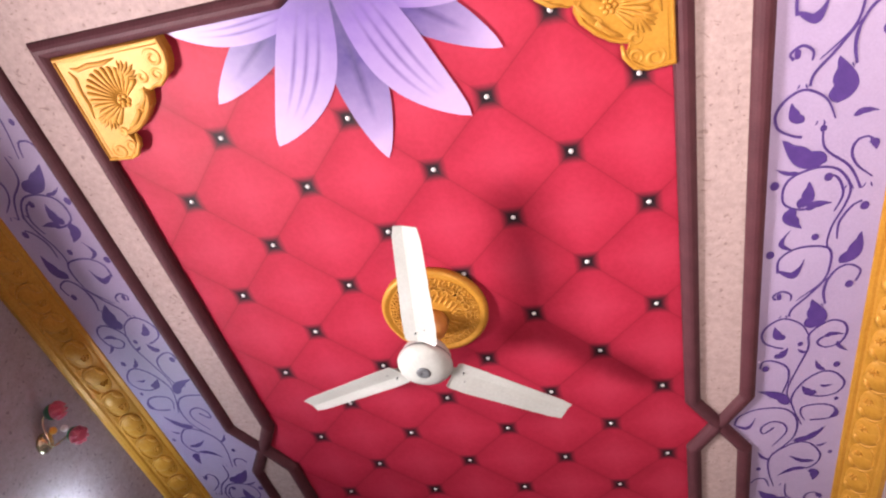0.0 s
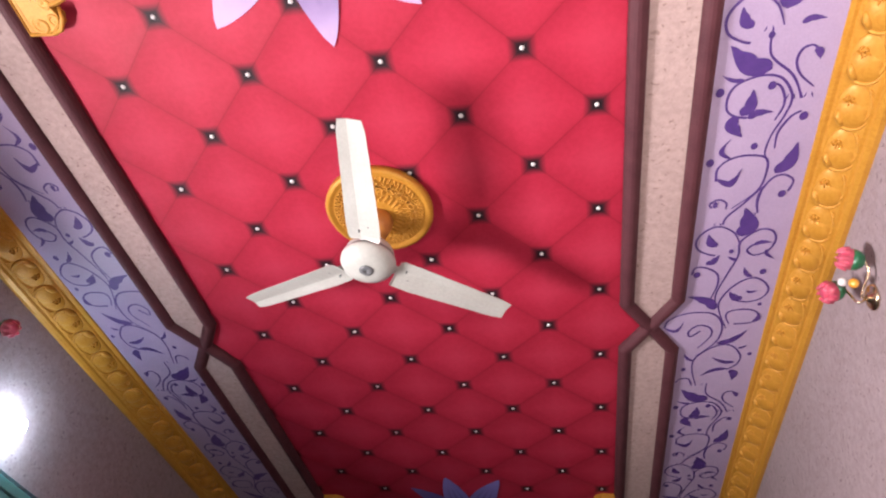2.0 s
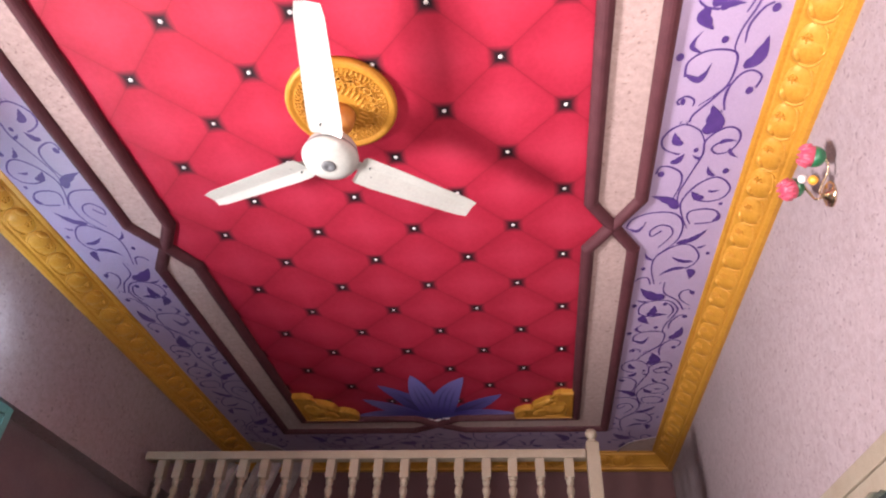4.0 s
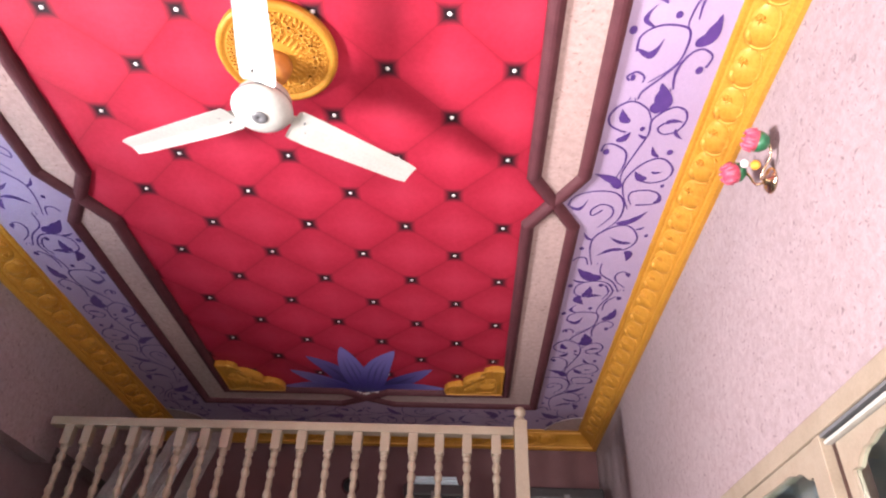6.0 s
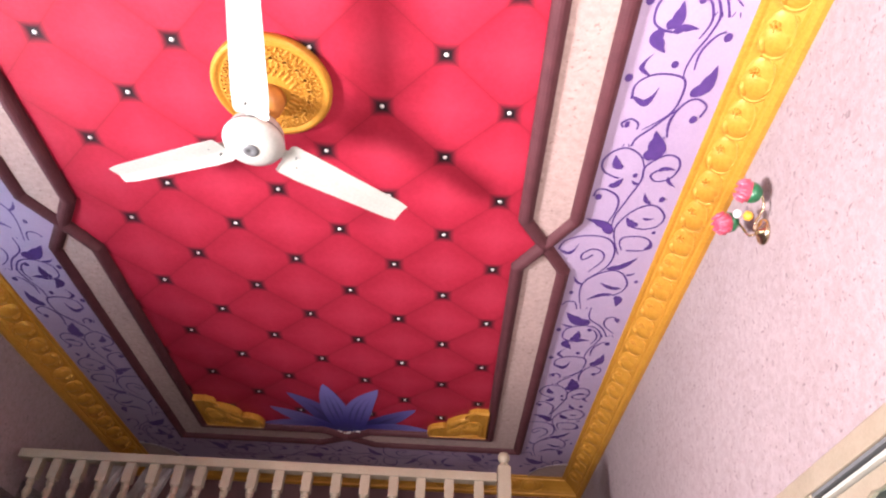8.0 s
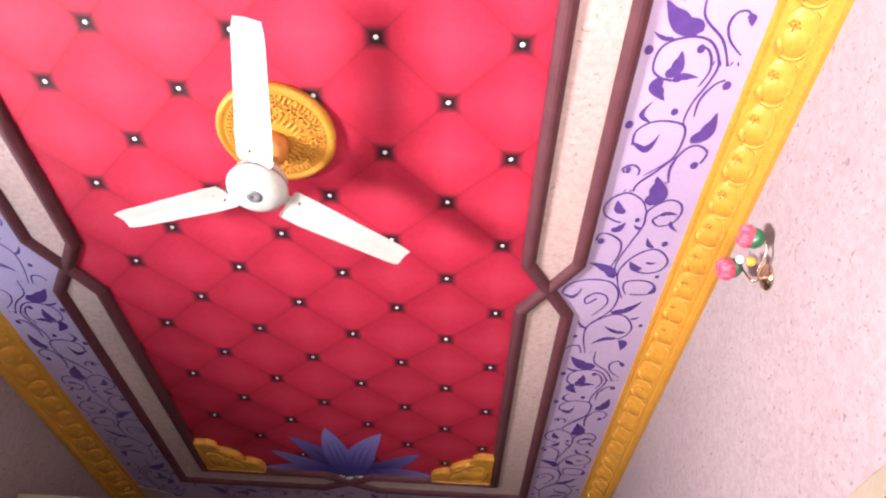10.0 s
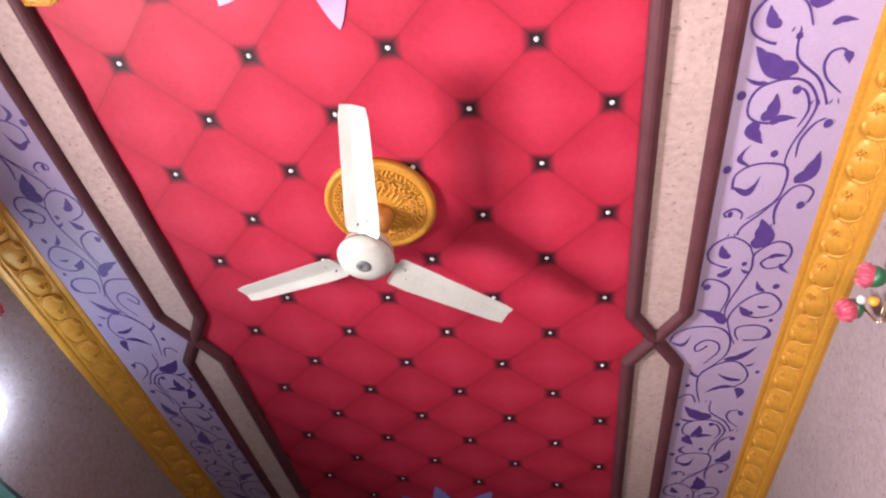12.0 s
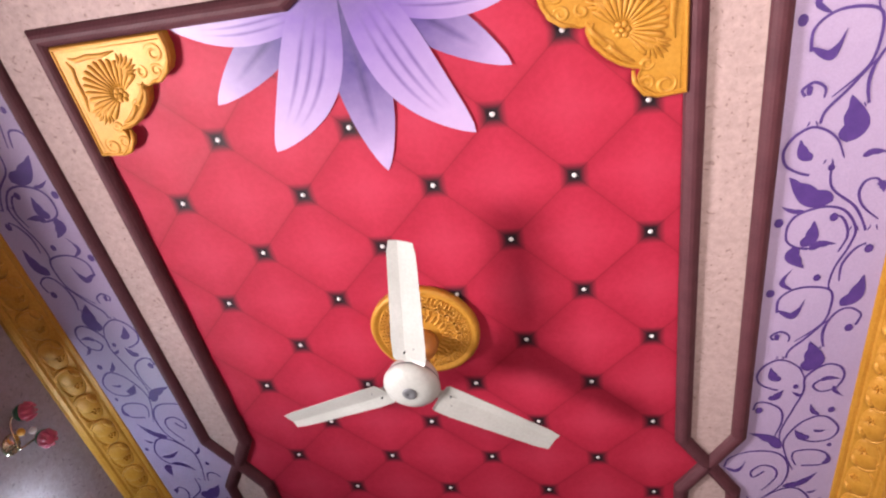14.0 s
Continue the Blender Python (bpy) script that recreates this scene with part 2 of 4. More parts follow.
def add_sweep(bm, path, profile, closed=True):
    """Sweeps a closed profile of (out, z) along a polyline in plan, with mitred corners. Out is to the path's right."""
    pts = [Vector(q) for q in path]
    n, rings = len(pts), []
    for k, q in enumerate(pts):
        a = (q - pts[k - 1]).normalized() if closed or k else (pts[1] - q).normalized()
        c = (pts[(k + 1) % n] - q).normalized() if closed or k < n - 1 else a
        na, nc = Vector((a.y, -a.x)), Vector((c.y, -c.x))
        mit = (na + nc) / max(1 + na.dot(nc), 0.25)
        rings.append([bm.verts.new((q.x + mit.x * o, q.y + mit.y * o, z)) for o, z in profile])
    p = len(profile)
    for k in range(n if closed else n - 1):
        a, c = rings[k], rings[(k + 1) % n]
        for s in range(p):
            bm.faces.new((a[s], a[(s + 1) % p], c[(s + 1) % p], c[s]))
    if not closed:
        bm.faces.new(rings[0][::-1])
        bm.faces.new(rings[-1])
    return bm


def add_tube(bm, pts, radii, sides=10):
    """A round tube along points in space."""
    pts = [Vector(q) for q in pts]
    rings = []
    for k, q in enumerate(pts):
        d = (pts[min(k + 1, len(pts) - 1)] - pts[max(k - 1, 0)]).normalized()
        a = d.orthogonal().normalized() if not rings else (prev - prev.dot(d) * d).normalized()
        prev = a
        c = d.cross(a)
        r = radii[k] if isinstance(radii, (list, tuple)) else radii
        rings.append([bm.verts.new(q + r * (math.cos(2 * math.pi * s / sides) * a + math.sin(2 * math.pi * s / sides) * c)) for s in range(sides)])
    for a, c in zip(rings, rings[1:]):
        for s in range(sides):
            bm.faces.new((a[s], a[(s + 1) % sides], c[(s + 1) % sides], c[s]))
    bm.faces.new(rings[0][::-1])
    bm.faces.new(rings[-1])
    return bm


# ---- the room's shell ----
def wall_with_hole(name, label, ax, at, thick, lo, hi, z1, hole=None, mat=None):
    """A wall across axis ax, its inner face at 'at', running lo..hi; hole = (a0, a1, z0, z1)."""
    bm = bmesh.new()
    pieces = [(lo, hi, 0.0, z1)]
    if hole:
        a0, a1, h0, h1 = hole
        pieces = [(lo, a0, 0.0, z1), (a1, hi, 0.0, z1), (a0, a1, 0.0, h0), (a0, a1, h1, z1)]
    near, far = sorted((at, at + thick))
    for a, c, z0, zz in pieces:
        if ax == "x":
            add_box(bm, near, far, a, c, z0, zz)
        else:
            add_box(bm, a, c, near, far, z0, zz)
    bmesh.ops.remove_doubles(bm, verts=bm.verts, dist=1e-5)
    return tagged(mesh_object(name, bm, mat or PINK), label, "wall", kind="structure")


WALL = "pale pink cotton-fibre plaster wall with dark flecks"
# unseen window made deep so its reveal darkens the left and far ceiling
wall_with_hole("wall_west", "recessed mauve wall with shade in its colour and an unseen deep window", "x", -WX - 0.12, -0.48, WN - 0.2, WF + 0.2, H + 0.1, (-0.95, 0.05, 1.0, 2.1), SHADED_MAUVE)
wall_with_hole("wall_east", WALL, "x", WX, 0.2, WN - 0.2, WF + 0.2, H + 0.1, (-1.2, 1.9, 0.08, 2.245))
wall_with_hole("wall_north", "dusky maroon painted wall behind the loft", "y", WF, 0.2, -WX - 0.12, WX, H + 0.1, None, MAROON_WALL)
# unseen wall, brown only to keep the fill down
wall_with_hole("wall_south", "unseen plain wall, dark brown to soak up bounced light", "y", WN, -0.2, -WX - 0.12, WX, H + 0.1, (0.92, 1.64, 0.0, 2.05), UMBER)
tagged(mesh_object("wall_west_upper", add_box(box(-WX - 0.12, -WX, WN, 2.80, 2.66, H + 0.1), -WX - 0.12, -WX, 2.80, WF, 2.76, H + 0.1), PINK), "pale pink plaster band projecting above the recessed wall", "wall", kind="structure")
tagged(mesh_object("floor", box(-WX - 0.6, WX + 0.2, WN - 0.2, WF + 0.2, -0.1, 0.0), FLOOR), "unseen floor of the room, dark to keep bounced light low", "floor", kind="structure")
tagged(mesh_object("ceiling", box(-WX - 0.6, WX + 0.2, WN - 0.2, WF + 0.2, H + 0.1, H + 0.25), LAVENDER), "ceiling slab above the decorated panels", "ceiling", kind="structure")

# window beside the camera
win = thing("window_1", (-WX - 0.52, -0.45, 1.0), "white wooden window with clear panes, daylight outside", "window", kind="structure")
for y0, y1, z0, z1 in ((-0.5, -0.45, 0, 1.1), (0.45, 0.5, 0, 1.1), (-0.45, 0.45, 0, 0.05), (-0.45, 0.45, 1.05, 1.1), (-0.02, 0.02, 0.05, 1.05)):
    part("window_frame", box(-0.03, 0.03, y0, y1, z0, z1, 0.004), WHITE, win)

# unseen doorway, added as an opening for the near-right fill
door = thing("added_doorway", (1.28, WN - 0.1, 0.0), "white wooden frame round the added, unseen doorway", "door frame", kind="structure")
for x0, x1, z0, z1 in ((-0.36, -0.31, 0, 2.05), (0.31, 0.36, 0, 2.05), (-0.31, 0.31, 2.0, 2.05)):
    part("jamb", box(x0, x1, -0.06, 0.06, z0, z1, 0.004), WHITE, door)

# ---- ceiling: tufted panel ----
def tuft_xy(i, j):
    return S * (i + S1 * j - X0), S * (B * j + S2 * i)


def tuft_drop(i, j):
    """How far the padding is pressed in above the seams at a place of the tufting's grid."""
    a, c = abs(math.sin(math.pi * (i + j) / 2)), abs(math.sin(math.pi * (j - i) / 2))
    knot = math.exp(-((i - round(i)) ** 2 + (j - round(j)) ** 2) / 0.02) if (round(i) + round(j)) % 2 == 0 else 0.0
    return 0.0045 * (a * c) ** 0.6 + 0.003 * knot


def tufted_panel():
    top = thing("tufted_ceiling_panel", (0, 0, 0), "crimson diamond-tufted vinyl ceiling panel with pearl buttons", "ceiling panel", kind="structure")
    step = 20
    i0, i1, j0, j1 = -4.45, 5.05, -4.35, 14.65
    ni, nj = int((i1 - i0) * step), int((j1 - j0) * step)
    ii = [round(i0 * step) / step + k / step for k in range(ni + 1)]
    jj = [round(j0 * step) / step + k / step for k in range(nj + 1)]
    verts, faces = [], []
    for j in jj:
        for i in ii:
            x, y = tuft_xy(i, j)
            verts.append((x, y, H + 0.003 + tuft_drop(i, j)))
    w = len(ii)
    for b in range(len(jj) - 1):
        for a in range(w - 1):
            p = b * w + a
            faces.append((p, p + w, p + w + 1, p + 1))
    me = bpy.data.meshes.new("padding")
    me.from_pydata(verts, [], faces)
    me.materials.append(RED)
    me.shade_smooth()
    ob = new("padding", me)
    ob.parent = top
    bm = bmesh.new()
    add_lathe(bm, [(0.0088, 0.0), (0.0088, -0.003), (0.0072, -0.0055), (0.0036, -0.0068), (0, -0.007)], 14)
    first = mesh_object("button", bm, PEARL, top, True)
    spots = []
    for j in range(-4, 15):
        for i in range(-4, 5):
            x, y = tuft_xy(i, j)
            if (i + j) % 2 == 0 and abs(x) < 0.955 and -0.85 < y < 3.28:
                spots.append((x, y))
    for k, (x, y) in enumerate(spots):
        ob = first
        if k:
            ob = new("button", first.data)
            ob.parent = top
        ob.location = (x, y, H + 0.0085)


tufted_panel()

# ---- ceiling: frames of the four corner panels ----
NX, NY = 1.095, 2.213            # distance of the four crossings from the middle
RIB = [(-0.031, H + 0.01), (-0.031, H - 0.010), (-0.026, H - 0.021), (-0.016, H - 0.031), (-0.006, H - 0.036), (0.006, H - 0.036), (0.016, H - 0.031), (0.026, H - 0.021), (0.031, H - 0.010), (0.031, H + 0.01)]


def corner_frame(sx, sy):
    def at(x, y):
        return (sx * x, CEN + sy * y)
    side = 0.990 if sx > 0 else 1.001
    inner = [at(side, 0.165), at(side, 2.11), at(0.165, 2.11)]
    outer = [at(0.19, 2.313), at(1.205, 2.313), at(1.205, 0.18)]
    loop = [at(NX, 0.0)] + inner + [at(0.0, NY)] + outer
    if sx * sy > 0:
        loop = loop[::-1]
    top = thing("ceiling_frame", (0, 0, 0), "cream fibre-plaster band edged with maroon moulded strips", "ceiling frame", "frames round the tufted panel", "structure")
    part("band", add_prism(bmesh.new(), loop, H - 0.008, H + 0.05), CREAM, top)
    part("strip", add_sweep(bmesh.new(), loop, RIB), DARK, top, "maroon moulded strip")


for sx in (-1, 1):
    for sy in (-1, 1):
        corner_frame(sx, sy)

# ---- ceiling: lavender border with painted vines ----
LX, LN, LF = 1.615, -1.575, 4.01


def border():
    bm = bmesh.new()
    for sx in (-1, 1):
        pts = [(1.205, CEN - 2.313), (1.205, CEN - 0.18), (NX, CEN), (1.205, CEN + 0.18), (1.205, CEN + 2.313), (LX + 0.03, LF + 0.03), (LX + 0.03, LN - 0.03)]
        add_prism(bm, [(sx * x, y) for x, y in pts], H - 0.004, H + 0.05)
    for sy, edge in ((1, LF + 0.03), (-1, LN - 0.03)):
        y = CEN + sy * 2.313
        add_prism(bm, [(-1.205, y), (-0.19, y), (0, CEN + sy * NY), (0.19, y), (1.205, y), (LX + 0.03, edge), (-LX - 0.03, edge)], H - 0.004, H + 0.05)
    return tagged(mesh_object("ceiling_border", bm, LAVENDER), "lavender painted ceiling border with violet vine scrolls", "ceiling", kind="structure")


BORDER = border()


LAYER = [0]


def lifted(put):
    """Every stroke lies a hair above the one before it."""
    LAYER[0] = (LAYER[0] + 1) % 60
    down = 0.00004 * LAYER[0]
    return lambda s, c: Vector(put(s, c)) - Vector((0, 0, down))


def ribbon(bm, pts, widths, put):
    put = lifted(put)
    left, right = [], []
    n = len(pts)
    for k, (s, c) in enumerate(pts):
        a, b = pts[max(k - 1, 0)], pts[min(k + 1, n - 1)]
        ds, dc = b[0] - a[0], b[1] - a[1]
        ln = math.hypot(ds, dc) or 1
        w = widths[k] / 2
        left.append(bm.verts.new(put(s - dc / ln * w, c + ds / ln * w)))
        right.append(bm.verts.new(put(s + dc / ln * w, c - ds / ln * w)))
    for k in range(n - 1):
        bm.faces.new((left[k], left[k + 1], right[k + 1], right[k]))


def smooth_line(knots, steps=8):
    out = []
    for k in range(len(knots) - 1):
        p0, p1, p2, p3 = knots[max(k - 1, 0)], knots[k], knots[k + 1], knots[min(k + 2, len(knots) - 1)]
        for q in range(steps):
            t = q / steps
            out.append(tuple(0.5 * (2 * b + (c - a) * t + (2 * a - 5 * b + 4 * c - d) * t * t + (3 * b - a - 3 * c + d) * t ** 3) for a, b, c, d in zip(p0, p1, p2, p3)))
    return out + [knots[-1]]


def leaf(bm, base, tip, width, put, bend=0.2):
    """A pointed leaf: one side smooth, the other cut into lobes, with a hooked tip."""
    put = lifted(put)
    (s0, c0), (s1, c1) = base, tip
    ds, dc = s1 - s0, c1 - c0
    ln = math.hypot(ds, dc)
    n = 18
    left, right = [], []
    for k in range(n + 1):
        t = k / n
        off = bend * math.sin(math.pi * t * 1.15) * ln
        s, c = s0 + ds * t - dc / ln * off, c0 + dc * t + ds / ln * off
        w = max(0.0006, 0.56 * width * (math.sin(math.pi * t ** 0.62) ** 0.85 if 0 < t < 1 else 0))
        lobes = 0.74 + 0.26 * abs(math.sin(2.6 * math.pi * t))
        a, b = (w, w * lobes) if bend > 0 else (w * lobes, w)
        left.append(bm.verts.new(put(s - dc / ln * a, c + ds / ln * a)))
        right.append(bm.verts.new(put(s + dc / ln * b, c - ds / ln * b)))
    for k in range(n):
        bm.faces.new((left[k], left[k + 1], right[k + 1], right[k]))


def dot(bm, s, c, r, put):
    put = lifted(put)
    bm.faces.new([bm.verts.new(put(s + 1.25 * r * math.cos(2 * math.pi * k / 12), c + r * math.sin(2 * math.pi * k / 12))) for k in range(12)])


LENGTH = 1.90
# the stencil: stems, leaves (base, tip, width) and berries, along and across the border
UPPER_STEMS = [
    [(-1.10, -0.02), (-1.01, -0.01), (-0.94, 0.06), (-0.89, 0.09), (-0.84, 0.11)],
    [(-0.60, 0.04), (-0.63, 0.03), (-0.70, 0.04), (-0.78, 0.07), (-0.85, 0.08), (-0.92, 0.04), (-0.94, -0.02), (-0.92, -0.09), (-0.88, -0.12), (-0.82, -0.12), (-0.79, -0.09), (-0.78, -0.05)],
    [(-0.76, 0.04), (-0.82, 0.06), (-0.87, 0.05), (-0.90, 0.03), (-0.90, 0.01)],
    [(-0.88, 0.14), (-0.93, 0.09), (-0.98, 0.07), (-1.02, 0.08), (-1.03, 0.11), (-1.01, 0.13)],
    [(-0.64, 0.06), (-0.71, 0.06), (-0.77, 0.09), (-0.79, 0.12)],
    [(-0.37, -0.05), (-0.45, 0.03), (-0.53, 0.05), (-0.60, 0.04), (-0.62, -0.02), (-0.61, -0.08), (-0.57, -0.12), (-0.51, -0.12)],
    [(-0.37, 0.04), (-0.43, 0.04), (-0.50, 0.07), (-0.52, 0.11), (-0.49, 0.15), (-0.44, 0.14)]]
MIDDLE_STEMS = [
    [(-0.37, -0.07), (-0.40, -0.07), (-0.42, -0.10), (-0.40, -0.13), (-0.38, -0.12)],
    [(-0.47, 0.05), (-0.39, -0.01), (-0.33, -0.06), (-0.29, -0.07)],
    [(-0.47, 0.05), (-0.40, 0.04), (-0.34, 0.05)],
    [(0.21, -0.04), (0.12, -0.05), (0.00, -0.02), (-0.11, 0.01), (-0.19, 0.01), (-0.25, 0.07), (-0.24, 0.12), (-0.19, 0.14), (-0.13, 0.12), (-0.11, 0.07), (-0.14, 0.04), (-0.17, 0.06)],
    [(-0.17, 0.01), (-0.24, -0.02), (-0.28, -0.08), (-0.26, -0.13), (-0.21, -0.16), (-0.16, -0.15), (-0.13, -0.11), (-0.12, -0.08)],
    [(0.15, -0.07), (0.06, -0.05), (-0.01, -0.06), (-0.05, -0.11), (-0.05, -0.15), (-0.01, -0.16)]]
LOWER_STEMS = [
    [(0.36, 0.02), (0.25, -0.02), (0.17, -0.03), (0.08, 0.01), (0.03, 0.07), (0.04, 0.12), (0.10, 0.16), (0.16, 0.14), (0.18, 0.08), (0.16, 0.02)],
    [(0.33, 0.03), (0.28, 0.01), (0.24, 0.02), (0.23, 0.09), (0.26, 0.14), (0.32, 0.13), (0.33, 0.05)],
    [(0.56, -0.09), (0.45, -0.01), (0.33, -0.00), (0.25, -0.05), (0.24, -0.15), (0.28, -0.23), (0.34, -0.25)],
    [(0.50, -0.09), (0.41, -0.04), (0.35, -0.05), (0.33, -0.10), (0.37, -0.14), (0.41, -0.13), (0.37, -0.09)],
    [(0.81, -0.07), (0.67, -0.10), (0.57, -0.09), (0.49, -0.01), (0.49, 0.06), (0.57, 0.11), (0.64, 0.10), (0.68, 0.06)],
    [(0.81, -0.09), (0.75, -0.11), (0.75, -0.15), (0.78, -0.17)]]
UPPER_LEAVES = [(-0.96, 0.00, -1.05, -0.14, 0.066), (-0.79, -0.07, -0.89, -0.04, 0.042), (-0.78, -0.05, -0.80, 0.03, 0.028), (-0.79, -0.10, -0.70, -0.06, 0.045), (-1.02, 0.12, -0.98, 0.14, 0.024), (-0.53, 0.08, -0.66, 0.14, 0.050), (-0.52, -0.12, -0.55, -0.03, 0.032), (-0.61, -0.08, -0.70, -0.10, 0.018), (-0.93, -0.08, -0.95, -0.15, 0.015), (-0.22, 0.01, -0.37, 0.01, 0.070), (-0.17, 0.06, -0.18, 0.13, 0.021), (-0.14, 0.11, -0.08, 0.15, 0.015), (-0.17, -0.08, -0.24, -0.12, 0.034), (-0.07, -0.11, -0.12, -0.06, 0.030)]
LOWER_LEAVES = [(-0.09, 0.01, -0.11, -0.03, 0.015), (0.22, -0.04, 0.12, -0.16, 0.045), (0.16, 0.06, 0.11, -0.00, 0.034), (0.11, 0.07, 0.11, 0.12, 0.014), (0.02, 0.08, -0.04, 0.04, 0.019), (0.32, 0.13, 0.26, 0.15, 0.023), (0.34, -0.25, 0.31, -0.16, 0.020), (0.47, -0.01, 0.38, 0.12, 0.034), (0.62, 0.09, 0.58, -0.02, 0.023), (0.67, 0.06, 0.72, -0.06, 0.025), (0.68, 0.08, 0.77, 0.10, 0.038), (0.51, 0.09, 0.49, 0.13, 0.014), (0.60, -0.10, 0.54, -0.15, 0.015)]
BERRIES = [(-0.89, -0.15, 0.014), (-0.66, -0.01, 0.012), (-0.60, -0.15, 0.014), (-0.90, 0.01, 0.013), (-0.77, 0.13, 0.014), (-0.43, 0.12, 0.014), (-0.39, -0.11, 0.008), (-0.40, -0.11, 0.009), (-0.14, -0.02, 0.010), (-0.01, -0.14, 0.014), (-0.01, 0.12, 0.013), (0.20, 0.14, 0.009), (0.56, 0.15, 0.010), (0.67, -0.14, 0.011)]
TICKS = [(-0.86, 0.075, 0.02), (-0.86, 0.13, 0.02), (-0.30, -0.09, 0.016), (-0.345, 0.03, 0.016), (0.16, -0.10, 0.014), (0.79, -0.03, 0.016)]


def vine(name, put, first, last, shift, end=9.0):
    """A painted scroll that repeats along one side of the border; put(s, c) gives the place, end cuts the stencil short."""
    bm = bmesh.new()
    s = shift
    while s - 1.1 > first:
        s -= LENGTH
    while s - 1.1 < last:
        def there(a, c, s=s):
            return put(s + a, c)
        def inside(*spots):
            return all(first < s + q[0] < last for q in spots)
        for knots in UPPER_STEMS + MIDDLE_STEMS + LOWER_STEMS:
            if knots[0][0] > end + 0.03:
                cut = next((k for k, q in enumerate(knots) if q[0] <= end), None)
                knots = [] if cut is None else [(end - 0.01, -0.02)] + knots[cut:]
            if len(knots) > 2 and inside(*knots):
                line = smooth_line(knots, 7)
                n = len(line)
                ribbon(bm, line, [0.0034 + 0.0056 * math.sin(math.pi * (k + 0.6) / (n + 0.4)) ** 0.7 + (0.006 * max(0, k / n - 0.8) / 0.2) for k in range(n)], there)
        for k, (a, c, a2, c2, width) in enumerate(UPPER_LEAVES + LOWER_LEAVES):
            if a <= end + 0.03 and inside((a, c), (a2, c2)):
                leaf(bm, (a, c), (a2, c2), width, there, -0.40 if width in (0.032, 0.02) else 0.30 if width == 0.018 else (0.10, -0.10)[k % 2])
        for a, c, r in BERRIES:
            if a <= end + 0.03 and inside((a, c)):
                dot(bm, a, c, r, there)
        for a, c, ln in TICKS:
            for d in (-0.008, 0.008):
                if a <= end and inside((a, c)):
                    ribbon(bm, [(a, c + d), (a + ln * 0.5, c + d * 1.3), (a + ln, c + d * 1.8)], [0.002, 0.005, 0.002], there)
        s += LENGTH
    part(name, bm, VINE, BORDER, "violet stencilled vine with leaves and curls")


ZV = H - 0.0052
vine("painted_vine", lambda s, c: (1.41 + c, s, ZV), -0.21, LF - 0.02, 0.90)
vine("painted_vine", lambda s, c: (1.41 + c, s, ZV), LN + 0.02, -0.16, -0.04, -0.15)
vine("painted_vine", lambda s, c: (-1.41 - c, s, ZV), LN + 0.02, LF - 0.02, 0.55)
vine("painted_vine", lambda s, c: (s, CEN + 2.56 + c, ZV), -1.2, 1.2, 0.0)
vine("painted_vine", lambda s, c: (-s, CEN - 2.56 - c, ZV), -1.2, 1.2, 0.0)


def quarter_disc(sx, sy):
    pts = [(0.0, 0.0)] + [(0.30 * math.cos(radians(a)), 0.30 * math.sin(radians(a))) for a in range(0, 91, 6)]
    cx, cy = sx * (LX + 0.02), (LF if sy > 0 else LN) + sy * 0.02
    bm = add_prism(bmesh.new(), [(cx - sx * x, cy - sy * y) for x, y in pts], H - 0.0075, H + 0.02)
    part("corner_quadrant", bm, CREAM, BORDER, "cream quarter-round corner inlay")
    arc = [(cx - sx * x, cy - sy * y) for x, y in pts[1:]]
    part("quadrant_bead", add_sweep(bmesh.new(), arc, [(-0.006, H + 0.01), (-0.006, H - 0.012), (0.006, H - 0.012), (0.006, H + 0.01)], False), PINK, BORDER)


for sx in (-1, 1):
    for sy in (-1, 1):
        quarter_disc(sx, sy)


